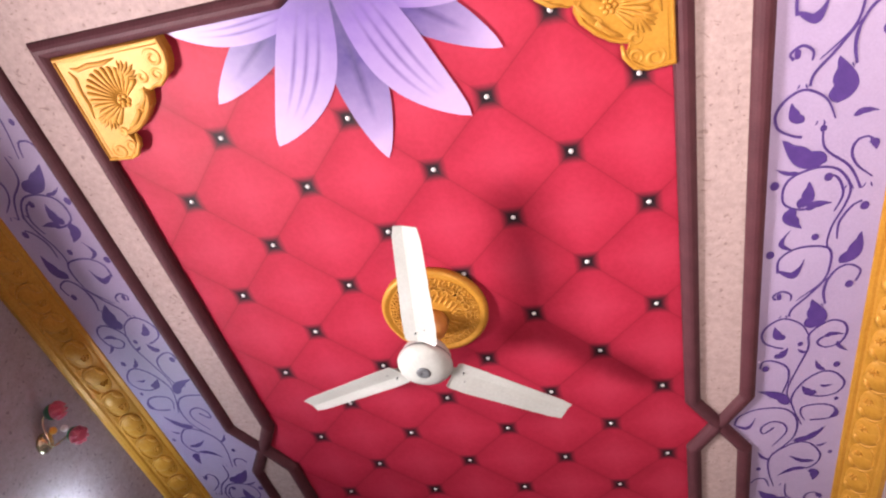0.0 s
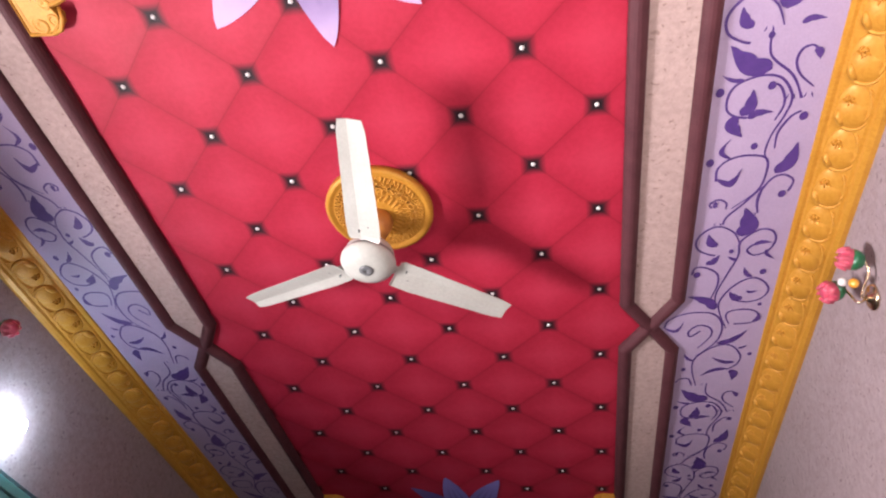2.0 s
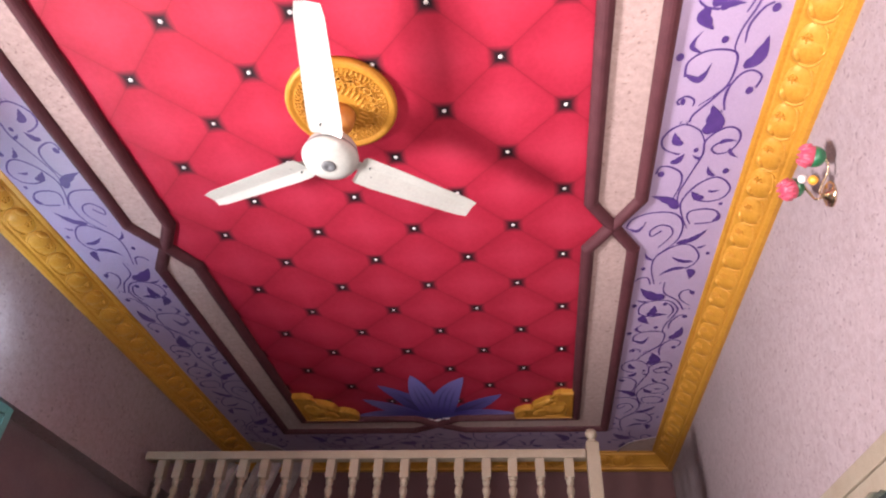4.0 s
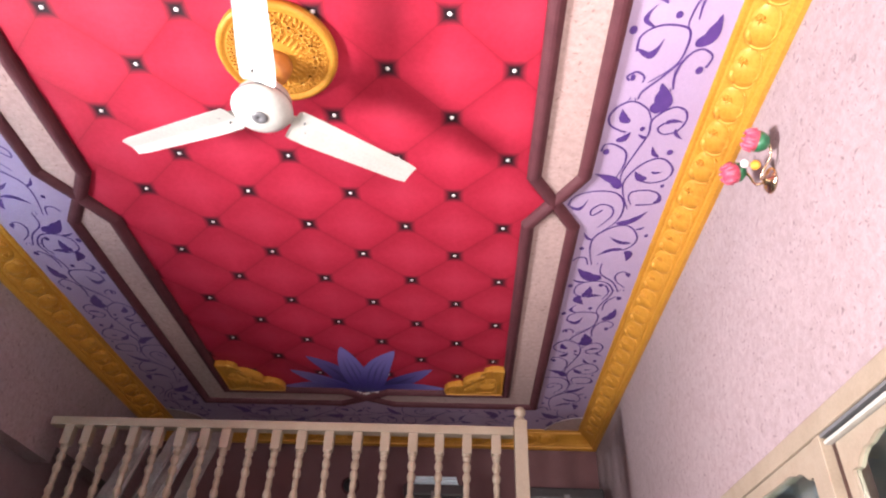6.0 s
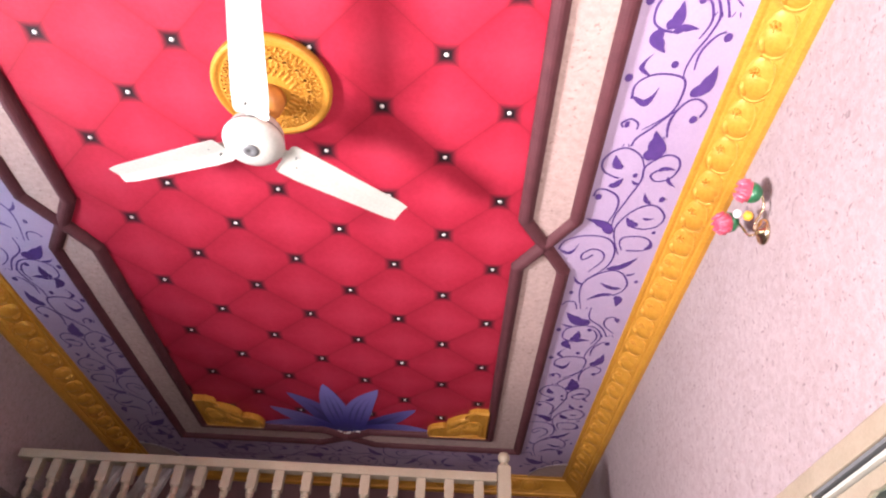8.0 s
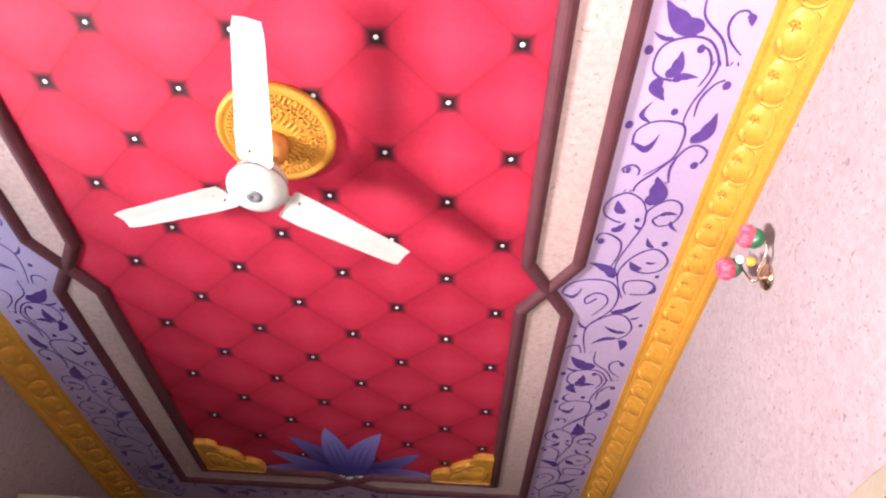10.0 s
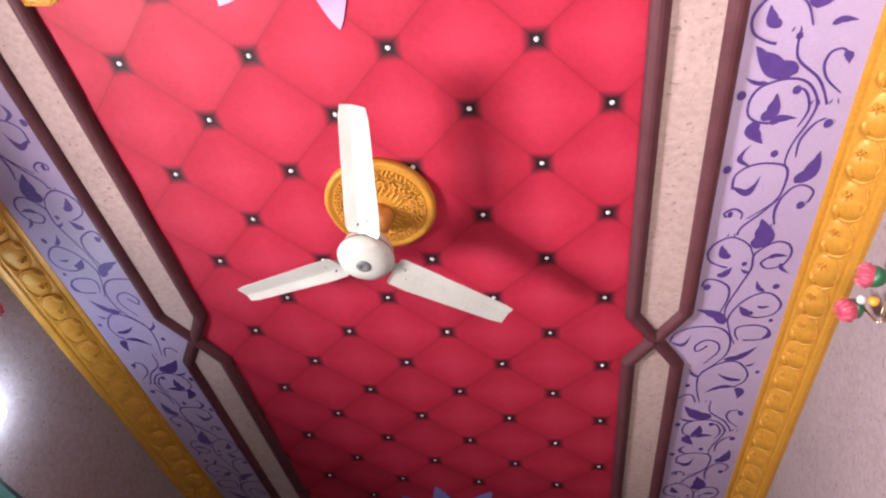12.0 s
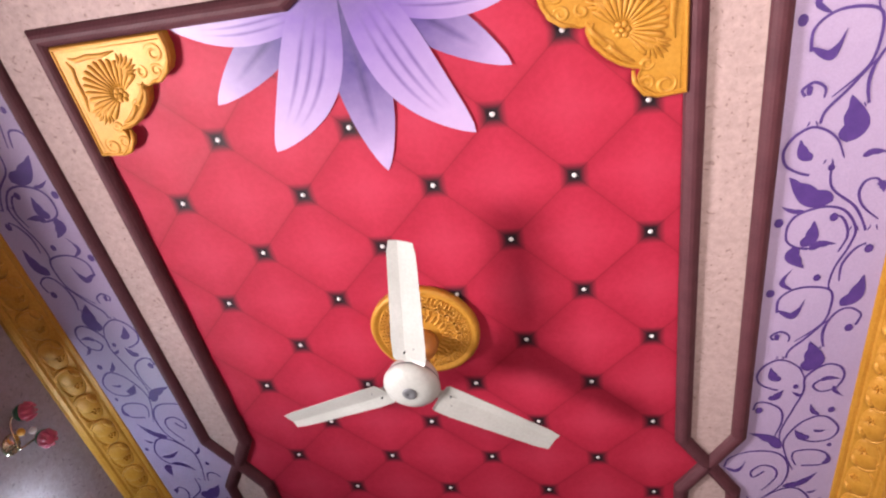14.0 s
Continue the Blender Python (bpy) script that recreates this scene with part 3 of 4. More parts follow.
# ---- gold cornice ----
def cornice():
    top = thing("cornice", (0, 0, 0), "gold painted plaster cornice embossed with scallops and flowers", "cornice", kind="structure")
    prof = [(0, H + 0.03), (0, H - 0.010), (0.012, H - 0.015), (0.024, H - 0.015), (0.028, H - 0.025), (0.045, H - 0.035), (0.075, H - 0.054), (0.100, H - 0.078), (0.108, H - 0.090),
            (0.118, H - 0.093), (0.121, H - 0.106), (0.136, H - 0.114), (0.16, H - 0.114), (0.16, H + 0.03)]
    a, n, f = LX - 0.02, LN + 0.02, LF - 0.02
    bm = add_sweep(bmesh.new(), [(-a, n), (a, n), (a, f), (-a, f)], prof)
    body = part("moulding", bm, GOLD, top)
    # one ornament on the sloping face: an overlapping round scale with a raised crescent lip, a five-petalled flower and curled leaves
    bm = bmesh.new()
    def blob(u, v, ru, rv, h, turn=0.0, up=0.0):
        m = Matrix.Translation((-u, -v, up)) @ Matrix.Rotation(radians(turn), 4, "Z") @ Matrix.Diagonal((ru, rv, h, 1))
        bmesh.ops.create_uvsphere(bm, u_segments=14, v_segments=6, radius=1, matrix=m)
    blob(0.006, 0.0, 0.092, 0.052, 0.014, 6)
    blob(0.030, 0.0, 0.062, 0.052, 0.021, 15)
    add_tube(bm, [(-0.034 - 0.052 * math.cos(q), -0.002 + 0.048 * math.sin(q), 0.009) for q in np.linspace(-1.35, 1.25, 13)], [0.0015 + 0.006 * math.sin(math.pi * (k + 0.5) / 13) for k in range(13)], 7)
    blob(0.052, -0.030, 0.034, 0.016, 0.027, 25)
    for k in range(4):
        blob(-0.062 + 0.015 * k, 0.038 + 0.004 * k, 0.017, 0.0055, 0.015, 50 - 14 * k)
    blob(0.030, 0.046, 0.028, 0.008, 0.015, -18)
    for k in range(5):
        blob(-0.020 + 0.014 * math.cos(k * 1.257), -0.016 + 0.014 * math.sin(k * 1.257), 0.010, 0.0055, 0.023, -math.degrees(k * 1.257))
    blob(-0.020, -0.016, 0.005, 0.005, 0.026)
    first = mesh_object("scallop", bm, GOLD, body, True)
    lie, spots = 0.074, []
    for y in np.arange(n + 0.1, f - 0.05, 0.17):
        spots += [(a + lie, y, -90, 1), (-a - lie, y, 90, 1)]
    for x in np.arange(-a + 0.08, a - 0.05, 0.17):
        spots += [(x, f + lie, 0, 1), (x, n - lie, 180, 1)]
    for k, (x, y, turn, _) in enumerate(spots):
        ob = first
        if k:
            ob = new("scallop", first.data)
            ob.parent = body
        ob.matrix_local = Matrix.Translation((x, y, H - 0.052)) @ Matrix.Rotation(radians(turn), 4, "Z") @ Matrix.Rotation(radians(180 - 36), 4, "X")


cornice()

# ---- gold corner brackets ----
BRACKET = [(0, 0), (.40, 0), (.405, .05), (.396, .09), (.378, .121), (.33, .15), (.297, .160), (.268, .15), (.276, .178), (.262, .215), (.224, .255), (.185, .283), (.15, .296), (.123, .299),
           (.137, .333), (.124, .364), (.082, .392), (0, .385)]


def spiral(cx, cy, r, a0, turns, z, n=26):
    return [(cx + r * (1 - 0.8 * k / n) * math.cos(a0 + turns * 6.283 * k / n), cy + r * (1 - 0.8 * k / n) * math.sin(a0 + turns * 6.283 * k / n), z) for k in range(n + 1)]


def bracket(sx, sy):
    cx, cy = sx * 0.966, CEN + sy * 2.082
    top = thing("corner_bracket", (cx, cy, H), "gold corner bracket embossed with shell and scrolls", "bracket", "brackets in the panel's corners", "structure")
    def put(p):
        return (-sx * p[0], -sy * p[1])
    bm = bmesh.new()
    n = len(BRACKET)
    rings = []
    for inset, z in ((0.0, 0.014), (0.0, -0.026), (0.007, -0.036), (0.014, -0.037), (0.018, -0.032)):
        ring = []
        for x, y in BRACKET:
            # draw in towards a line through the body
            dx, dy = 0.14 - x, 0.14 - y
            ln = math.hypot(dx, dy)
            ring.append(bm.verts.new((*put((x + dx / ln * inset, y + dy / ln * inset)), z)))
        rings.append(ring)
    for a, c in zip(rings, rings[1:]):
        for k in range(n):
            bm.faces.new((a[k], a[(k + 1) % n], c[(k + 1) % n], c[k]))
    bm.faces.new(rings[-1])
    bm.faces.new(rings[0][::-1])
    part("body", bm, GOLD, top)
    low = -0.0275
    bm = bmesh.new()
    focus = (0.178, 0.178)
    for k in range(17):
        a = radians(180 + 45 - 95 + 190 * k / 16)
        r = 0.128 - 0.030 * (abs(k - 8) / 8) ** 2
        pts = [(*put((focus[0] + q * r * math.cos(a), focus[1] + q * r * math.sin(a))), low - 0.006 * math.sin(math.pi * min(1, q) * 0.85)) for q in (0.2, 0.4, 0.6, 0.8, 0.93, 1.0)]
        add_tube(bm, pts, [0.003, 0.005, 0.0075, 0.0095, 0.0095, 0.006], 8)
    part("shell", bm, GOLD, top, "", True)
    bm = bmesh.new()
    for k in range(6):
        m = Matrix.Translation((*put((focus[0] + 0.017 * math.cos(k * 1.047), focus[1] + 0.017 * math.sin(k * 1.047))), low)) @ Matrix.Diagonal((0.0115, 0.0115, 0.012, 1))
        bmesh.ops.create_uvsphere(bm, u_segments=10, v_segments=6, radius=1, matrix=m)
    bmesh.ops.create_uvsphere(bm, u_segments=10, v_segments=6, radius=0.009, matrix=Matrix.Translation((*put(focus), low - 0.008)))
    part("flower", bm, GOLD, top, "", True)
    bm = bmesh.new()
    add_tube(bm, [(*put((x, y)), low - 0.001) for x, y in ((0.385, 0.020), (0.020, 0.020), (0.020, 0.368))], 0.0045, 7)
    part("bead", bm, GOLD, top, "", True)
    def spray(swap):
        bm = bmesh.new()
        for k in range(7):
            a = radians(-52 + 15 * k)
            ln = 0.078 - 0.006 * abs(k - 3)
            pts = []
            for q in (0.0, 0.35, 0.7, 1.0):
                x, y = 0.205 + ln * q * math.cos(a - 0.35 * q), 0.100 + ln * q * math.sin(a - 0.35 * q)
                pts.append((*put((y, x) if swap else (x, y)), low - 0.007 * math.sin(math.pi * (0.2 + 0.7 * q))))
            add_tube(bm, pts, [0.003, 0.0062, 0.0058, 0.0015], 7)
        part("leaf_spray", bm, GOLD, top, "", True)
    spray(False)
    spray(True)
    def scrolls(name, swap):
        bm = bmesh.new()
        sets = [spiral(0.350, 0.060, 0.034, 2.5, 1.6, low), spiral(0.338, 0.115, 0.024, 0.5, -1.4, low), spiral(0.282, 0.112, 0.022, 4.0, 1.3, low),
                [(0.05, 0.04, low), (0.075, 0.05, low - 0.004), (0.12, 0.042, low - 0.005), (0.17, 0.045, low - 0.004), (0.22, 0.036, low)],
                [(0.272, 0.145, low), (0.256, 0.178, low - 0.005), (0.228, 0.208, low - 0.006), (0.208, 0.214, low)], spiral(0.218, 0.220, 0.022, 0.3, 1.2, low),
                [(0.385, 0.085, low), (0.372, 0.118, low - 0.003), (0.335, 0.146, low - 0.003), (0.300, 0.150, low)]]
        for s in sets:
            pts = [(*put((y, x) if swap else (x, y)), z) for x, y, z in s]
            m = len(pts)
            add_tube(bm, pts, [0.0035 + 0.0055 * math.sin(math.pi * (k + 0.5) / m) for k in range(m)], 7)
        part(name, bm, GOLD, top, "", True)
    scrolls("scroll", False)
    scrolls("scroll", True)


for sx in (-1, 1):
    for sy in (-1, 1):
        bracket(sx, sy)


# ---- painted lotus flowers ----
def petal_width(t):
    """Half the width of a petal: broad at its middle, drawn to a point."""
    return math.sin(math.pi * (0.12 + 0.88 * t)) ** 0.75 if t < 1 else 0.0


def lotus(base, petals, front, behind, label):
    top = thing("painted_lotus", (0, 0, 0), label, "ceiling ornament", "lotus flowers", "structure")
    inward = 1 if petals[0][0][1] > base[1] else -1
    for order, ((tx, ty), width, layer) in enumerate(petals):
        low = abs(tx) > 0.53
        root = (base[0] + 0.12 * (tx - base[0]), base[1] + inward * (0.090 if low else 0.03))
        bm = bmesh.new()
        uv = bm.loops.layers.uv.new("UVMap")
        dx, dy = tx - root[0], ty - root[1]
        ln = math.hypot(dx, dy)
        nx, ny = -dy / ln, dx / ln
        if (nx * tx > 0) if not low else (ny * inward < 0):
            nx, ny = -nx, -ny
        bow = 0.025 if low else 0.042 if 0.2 < abs(tx) < 0.4 else 0.0
        rows, z = [], H - 0.0003 - 0.0003 * layer - 0.00012 * order
        n, m = 22, 6
        for k in range(n + 1):
            t = k / n
            w, off = width * petal_width(t), bow * math.sin(math.pi * t ** 1.3)
            rows.append([(bm.verts.new((root[0] + dx * t + nx * (w * q / m + off), root[1] + dy * t + ny * (w * q / m + off), z)), t, q / m) for q in range(-m, m + 1)])
        for a, c in zip(rows, rows[1:]):
            for q in range(2 * m):
                quad = (a[q], a[q + 1], c[q + 1], c[q])
                f = bm.faces.new([v[0] for v in quad])
                for lp, v in zip(f.loops, quad):
                    lp[uv].uv = (v[1], v[2])
        part("petal", bm, front if layer else behind, top)
    bm = bmesh.new()
    rnd = random.Random(4)
    for k in range(26):
        x, y = base[0] + rnd.uniform(-0.1, 0.1), base[1] + (0.01 + rnd.uniform(0, 0.05)) * inward
        bmesh.ops.create_uvsphere(bm, u_segments=6, v_segments=4, radius=0.006, matrix=Matrix.Translation((x, y, H - 0.008)))
    part("stamens", bm, PEARL, top, "pale dots at the flower's heart")


lotus((0.0, -0.955), [((0.024, -0.307), 0.088, 0), ((0.476, -0.616), 0.075, 0), ((-0.488, -0.602), 0.075, 0), ((0.570, -0.862), 0.065, 1), ((-0.555, -0.862), 0.065, 1), ((-0.342, -0.416), 0.100, 2), ((0.338, -0.413), 0.100, 3)], LOTUS, LOTUS_BACK, "pale violet airbrushed lotus flower on the crimson panel")
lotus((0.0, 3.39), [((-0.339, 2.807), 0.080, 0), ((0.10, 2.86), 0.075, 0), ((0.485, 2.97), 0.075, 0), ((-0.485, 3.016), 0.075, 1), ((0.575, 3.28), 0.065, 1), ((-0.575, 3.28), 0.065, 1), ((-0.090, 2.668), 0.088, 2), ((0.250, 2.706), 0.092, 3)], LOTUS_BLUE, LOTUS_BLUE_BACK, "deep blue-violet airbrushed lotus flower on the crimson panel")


# ---- ceiling fan ----
def ceiling_fan():
    fx, fy, fz = 0.002, 0.424, 3.154
    med = thing("ceiling_medallion", (0.014, 0.399, H), "round gold medallion embossed with bosses on the ceiling", "medallion")
    bm = add_lathe(bmesh.new(), [(0.05, 0.012), (0.213, 0.012), (0.216, -0.016), (0.209, -0.027), (0.198, -0.029), (0.190, -0.022), (0.183, -0.020), (0.12, -0.030), (0.07, -0.040), (0.05, -0.042)], 64)
    disc = part("disc", bm, GOLD, med, "", True)
    bm = bmesh.new()
    bmesh.ops.create_uvsphere(bm, u_segments=8, v_segments=5, radius=0.0068)
    boss = bpy.data.meshes.new("boss")
    bm.to_mesh(boss)
    bm.free()
    boss.materials.append(GOLD)
    boss.shade_smooth()
    bm = bmesh.new()
    add_lathe(bm, [(0.0075, 0.0), (0.0085, -0.004), (0.0105, -0.005), (0.0125, -0.003), (0.0130, 0.0)], 14)
    for k in range(6):
        a = math.pi * k / 3
        bmesh.ops.create_uvsphere(bm, u_segments=7, v_segments=5, radius=0.0052, matrix=Matrix.Translation((0.0185 * math.cos(a), 0.0185 * math.sin(a), -0.001)))
    rosette = bpy.data.meshes.new("rosette")
    bm.to_mesh(rosette)
    bm.free()
    rosette.materials.append(GOLD)
    rosette.shade_smooth()

    def emboss(name, data, r, a, size):
        ob = new(name, data)
        ob.parent = disc
        ob.location = (r * math.cos(a), r * math.sin(a), -0.041 + 0.019 * (r - 0.07) / 0.113 - 0.001)
        ob.rotation_euler = (0, 0, a)
        ob.scale = size

    for k in range(18):
        a = 2 * math.pi * k / 18
        emboss("rosette", rosette, 0.138, a, (0.95, 0.95, 1.0))
        for r, off in ((0.162, 0.5), (0.150, 0.5), (0.126, 0.5), (0.114, 0.5), (0.164, 0.22), (0.164, 0.78)):
            emboss("boss", boss, r, a + off * 2 * math.pi / 18, (1.0, 0.75, 0.8))
    for ring, (r, n) in enumerate(((0.080, 24), (0.092, 28), (0.105, 32), (0.174, 60))):
        for k in range(n):
            emboss("boss", boss, r, 2 * math.pi * (k + 0.5 * (ring % 2)) / n, (1.5, 0.7, 0.8) if r < 0.1 else (0.8, 0.8, 0.7))
    fan = thing("ceiling_fan", (fx, fy, fz), "white three-bladed ceiling fan at rest, grey centre cap", "ceiling fan")
    top = H - 0.04 - fz
    part("canopy", add_lathe(bmesh.new(), [(0.018, top - 0.075), (0.044, top - 0.072), (0.058, top - 0.055), (0.064, top - 0.03), (0.066, top), (0.0, top)], 24), BROWN, fan, "orange-brown plastic canopy cup", True)
    part("down_rod", add_lathe(bmesh.new(), [(0.011, 0.04), (0.011, top - 0.02)], 14), WHITE, fan, "", True)
    part("motor_housing", add_lathe(bmesh.new(), [(0, 0.050), (0.05, 0.048), (0.082, 0.036), (0.094, 0.016), (0.096, -0.008), (0.094, -0.014), (0.100, -0.020), (0.105, -0.024), (0.104, -0.032), (0.096, -0.047), (0.076, -0.061), (0.048, -0.069), (0.03, -0.071), (0, -0.071)], 40), WHITE, fan, "", True)
    part("centre_cap", add_lathe(bmesh.new(), [(0.027, -0.066), (0.027, -0.074), (0.02, -0.077), (0.008, -0.078), (0.006, -0.074), (0, -0.074)], 24), GREY, fan, "grey plastic cap", True)
    part("rim_ring", add_lathe(bmesh.new(), [(0.094, -0.013), (0.102, -0.013), (0.102, -0.021), (0.094, -0.021)], 40), GREY, fan, "dark seam ring")
    blades = []
    for k in range(3):
        a = radians(277.5 + 120 * k)
        bm = bmesh.new()
        rows = []
        for q in range(13):
            t = q / 12
            r = 0.113 + (0.0, 0.012)[q] if q < 2 else 0.113 + t * 0.492
            half = 0.0655 - 0.0185 * t
            half *= (0.80, 0.95)[q] if q < 2 else 0.86 if q == 12 else 1.0
            row = []
            for s in range(9):
                c = -1 + s / 4
                crease = 0.013 * (1 - abs(c + 0.2) / 1.2) * (1 - 0.3 * t)
                pitch = -0.011 * c * (1 - 0.7 * t)
                row.append((r, c * half, crease + pitch - 0.034 + 0.041 * t))
            rows.append(row)
        lower = [[bm.verts.new((x, y, z)) for x, y, z in row] for row in rows]
        upper = [[bm.verts.new((x, y, z + 0.003)) for x, y, z in row] for row in rows]
        for q in range(12):
            for s in range(8):
                bm.faces.new((lower[q][s], lower[q][s + 1], lower[q + 1][s + 1], lower[q + 1][s]))
                bm.faces.new((upper[q][s], upper[q + 1][s], upper[q + 1][s + 1], upper[q][s + 1]))
        for q in range(12):
            for s in (0, 8):
                bm.faces.new((lower[q][s], lower[q + 1][s], upper[q + 1][s], upper[q][s]))
        for s in range(8):
            for q in (0, 12):
                bm.faces.new((lower[q][s], upper[q][s], upper[q][s + 1], lower[q][s + 1]))
        blade = part("blade", bm, WHITE, fan)
        blade.matrix_local = Matrix.Rotation(a, 4, "Z")
        bm = box(0.085, 0.17, -0.022, 0.022, -0.014, -0.009, 0.002)
        arm = part("bracket", bm, WHITE, blade)
        for x in (0.150, 0.172):
            part("screw", add_lathe(bmesh.new(), [(0.0035, 0.012), (0.0035, 0.0), (0.002, -0.0012), (0, -0.0012)], 8, Matrix.Translation((x, 0.018 if x > 0.16 else -0.018, -0.024))), GREY, blade)


ceiling_fan()


# ---- loft with its balustrade at the far end ----
RY, LOFT = 2.55, 1.92
# floor surface is unseen, its dark brown holds down the bounce
tagged(mesh_object("loft_floor", box(-WX - 0.12, WX, RY - 0.06, WF, LOFT - 0.14, LOFT), UMBER), "unseen loft floor at the room's end, dark brown to cut bounced light", "loft", kind="structure")


def balustrade():
    top = thing("balustrade", (0, RY, LOFT), "ivory painted wooden balustrade with turned balusters on the loft", "balustrade")
    rail = 2.842 - LOFT
    part("top_rail", box(-1.66, 0.98, -0.035, 0.035, rail - 0.050, rail, 0.006), IVORY, top)
    part("bottom_rail", box(-1.66, 0.98, -0.03, 0.03, 0.06, 0.105, 0.005), IVORY, top)
    turned = [(0.020, 0.16), (0.023, 0.172), (0.020, 0.184), (0.013, 0.195)]
    for k in range(9):
        z = 0.20 + k * 0.0585
        fat = 0.023 if k % 3 else 0.018
        turned += [(0.014, z), (fat * 0.9, z + 0.012), (fat, z + 0.027), (fat * 0.88, z + 0.042), (0.014, z + 0.052)]
    turned += [(0.019, 0.732), (0.023, 0.742), (0.019, 0.752), (0.024, 0.765)]
    bm = bmesh.new()
    add_box(bm, -0.026, 0.026, -0.026, 0.026, 0.765, rail - 0.04, 0.003)
    add_box(bm, -0.026, 0.026, -0.026, 0.026, 0.10, 0.16, 0.003)
    add_lathe(bm, turned, 14)
    first = part("baluster", bm, IVORY, top)
    for k, x in enumerate((-1.546, -1.436, -1.304, -1.170, -1.030, -0.898, -0.760, -0.640, -0.492, -0.352, -0.208, -0.054, 0.106, 0.262, 0.418, 0.566, 0.720, 0.882)):
        ob = first
        if k:
            ob = new("baluster", first.data)
            ob.parent = top
        ob.location = (x, 0, 0)
    bm = box(-0.036, 0.036, -0.036, 0.036, 0.0, rail + 0.040, 0.004)
    post = part("newel_post", bm, IVORY, top)
    post.location = (1.020, 0, 0)
    bm = add_lathe(bmesh.new(), [(0.03, rail + 0.040), (0.034, rail + 0.047), (0.03, rail + 0.055), (0.018, rail + 0.062), (0.022, rail + 0.069), (0.033, rail + 0.087), (0.033, rail + 0.104), (0.024, rail + 0.122), (0.0, rail + 0.130)], 20)
    part("finial", bm, IVORY, post, "", True)


balustrade()


# ---- built-in showcase in the east wall ----
def showcase():
    top = thing("built_in_showcase", (WX, 0.35, 0.08), "ivory painted built-in showcase with glazed doors, one ajar", "showcase")
    def y(v):
        return v - 0.35
    part("header", box(-0.004, 0.12, y(-1.2), y(1.9), 2.103, 2.165, 0.004), IVORY, top)
    part("plinth", box(0.0, 0.12, y(-1.2), y(1.9), 0.0, 0.08, 0.004), IVORY, top)
    part("back_panel", box(0.17, 0.19, y(-1.2), y(1.9), 0.0, 2.165), GREY, top, "dark back panel")
    part("stile", box(0.0, 0.10, y(0.832), y(0.875), 0.08, 2.103, 0.003), IVORY, top)
    part("stile", box(0.0, 0.10, y(1.86), y(1.9), 0.08, 2.103, 0.003), IVORY, top)
    part("stile", box(0.0, 0.10, y(-1.2), y(-1.16), 0.08, 2.103, 0.003), IVORY, top)
    part("track", box(0.012, 0.04, y(-1.16), y(0.832), 2.073, 2.084, 0.002), WHITE, top, "pale metal sliding track")
    # strip added to darken the gap between stile and door
    part("gap_strip", box(0.034, 0.10, y(0.790), y(0.831), 0.08, 2.10), GAP_SHADE, top, "dark maroon strip added as the shaded gap beside the stile")
    # solid grey strip for the shadow line between header and track
    part("groove_shade", box(0.005, 0.10, y(-1.16), y(0.831), 2.0925, 2.102), GREY, top, "grey strip added as the groove's shade under the header")
    for y0, y1, set_back, head in ((0.88, 1.855, 0.004, 2.101), (-0.18, 0.803, 0.03, 2.070), (-1.155, -0.19, 0.03, 2.070)):
        door = part("door", bmesh.new(), IVORY, top)
        w = 0.052 if y0 > 0.5 else 0.044
        span = y1 - y0
        cut = []
        for k in range(33):
            t = k / 32
            e = min(t, 1 - t)
            dip = 0.075 if e < 0.04 else 0.075 - 0.047 * min(1, (e - 0.04) / 0.10) ** 0.6 + 0.006 * math.sin(e * 60) if e < 0.2 else 0.026
            cut.append((y0 + w + t * (span - 2 * w), head - 0.018 - dip))
        bm = bmesh.new()
        for x0, x1 in ((set_back, set_back + 0.025),):
            outline = [(y0, head), (y0, 0.09), (y0 + w, 0.09)] + cut + [(y1 - w, 0.09), (y1, 0.09), (y1, head)]
            front = [bm.verts.new((x0, y(a), z)) for a, z in outline]
            back = [bm.verts.new((x1, y(a), z)) for a, z in outline]
            bm.faces.new(front)
            bm.faces.new(back[::-1])
            for k in range(len(outline)):
                q = (k + 1) % len(outline)
                bm.faces.new((front[k], front[q], back[q], back[k]))
        add_box(bm, set_back, set_back + 0.025, y(y0 + w), y(y1 - w), 0.09, 0.18)
        bmesh.ops.recalc_face_normals(bm, faces=bm.faces)
        bm.to_mesh(door.data)
        bm.free()
        pane = part("pane", box(set_back + 0.010, set_back + 0.014, y(y0 + w), y(y1 - w), 0.18, head - 0.03), GLASS, door, "clear glass pane")
        pane.visible_shadow = False
    for z in (0.55, 1.0, 1.45, 1.85):
        part("shelf", box(0.06, 0.17, y(-1.16), y(1.86), z - 0.01, z + 0.01), IVORY, top)


GLASS = glass("cabinet_glass", (0.75, 0.88, 0.86))
showcase()


# ---- wall lamps with flower cups ----
PETAL_PINK = painted("pink_cup", (0.44, 0.050, 0.10), (0.54, 0.085, 0.14), 0.35, 40, 200, 0.05, 0, 0.4)
PETAL_GREEN = painted("green_cup", (0.006, 0.085, 0.035), (0.012, 0.12, 0.05), 0.35, 40, 200, 0.05, 0, 0.4)
PETAL_AMBER = painted("amber_bead", (0.60, 0.25, 0.02), (0.75, 0.36, 0.04), 0.3, 40, 200, 0.05, 0, 0.4)
BRASS = painted("polished_brass", (0.55, 0.42, 0.28), (0.68, 0.55, 0.40), 0.2, 30, 200, 0.05, 1.0)


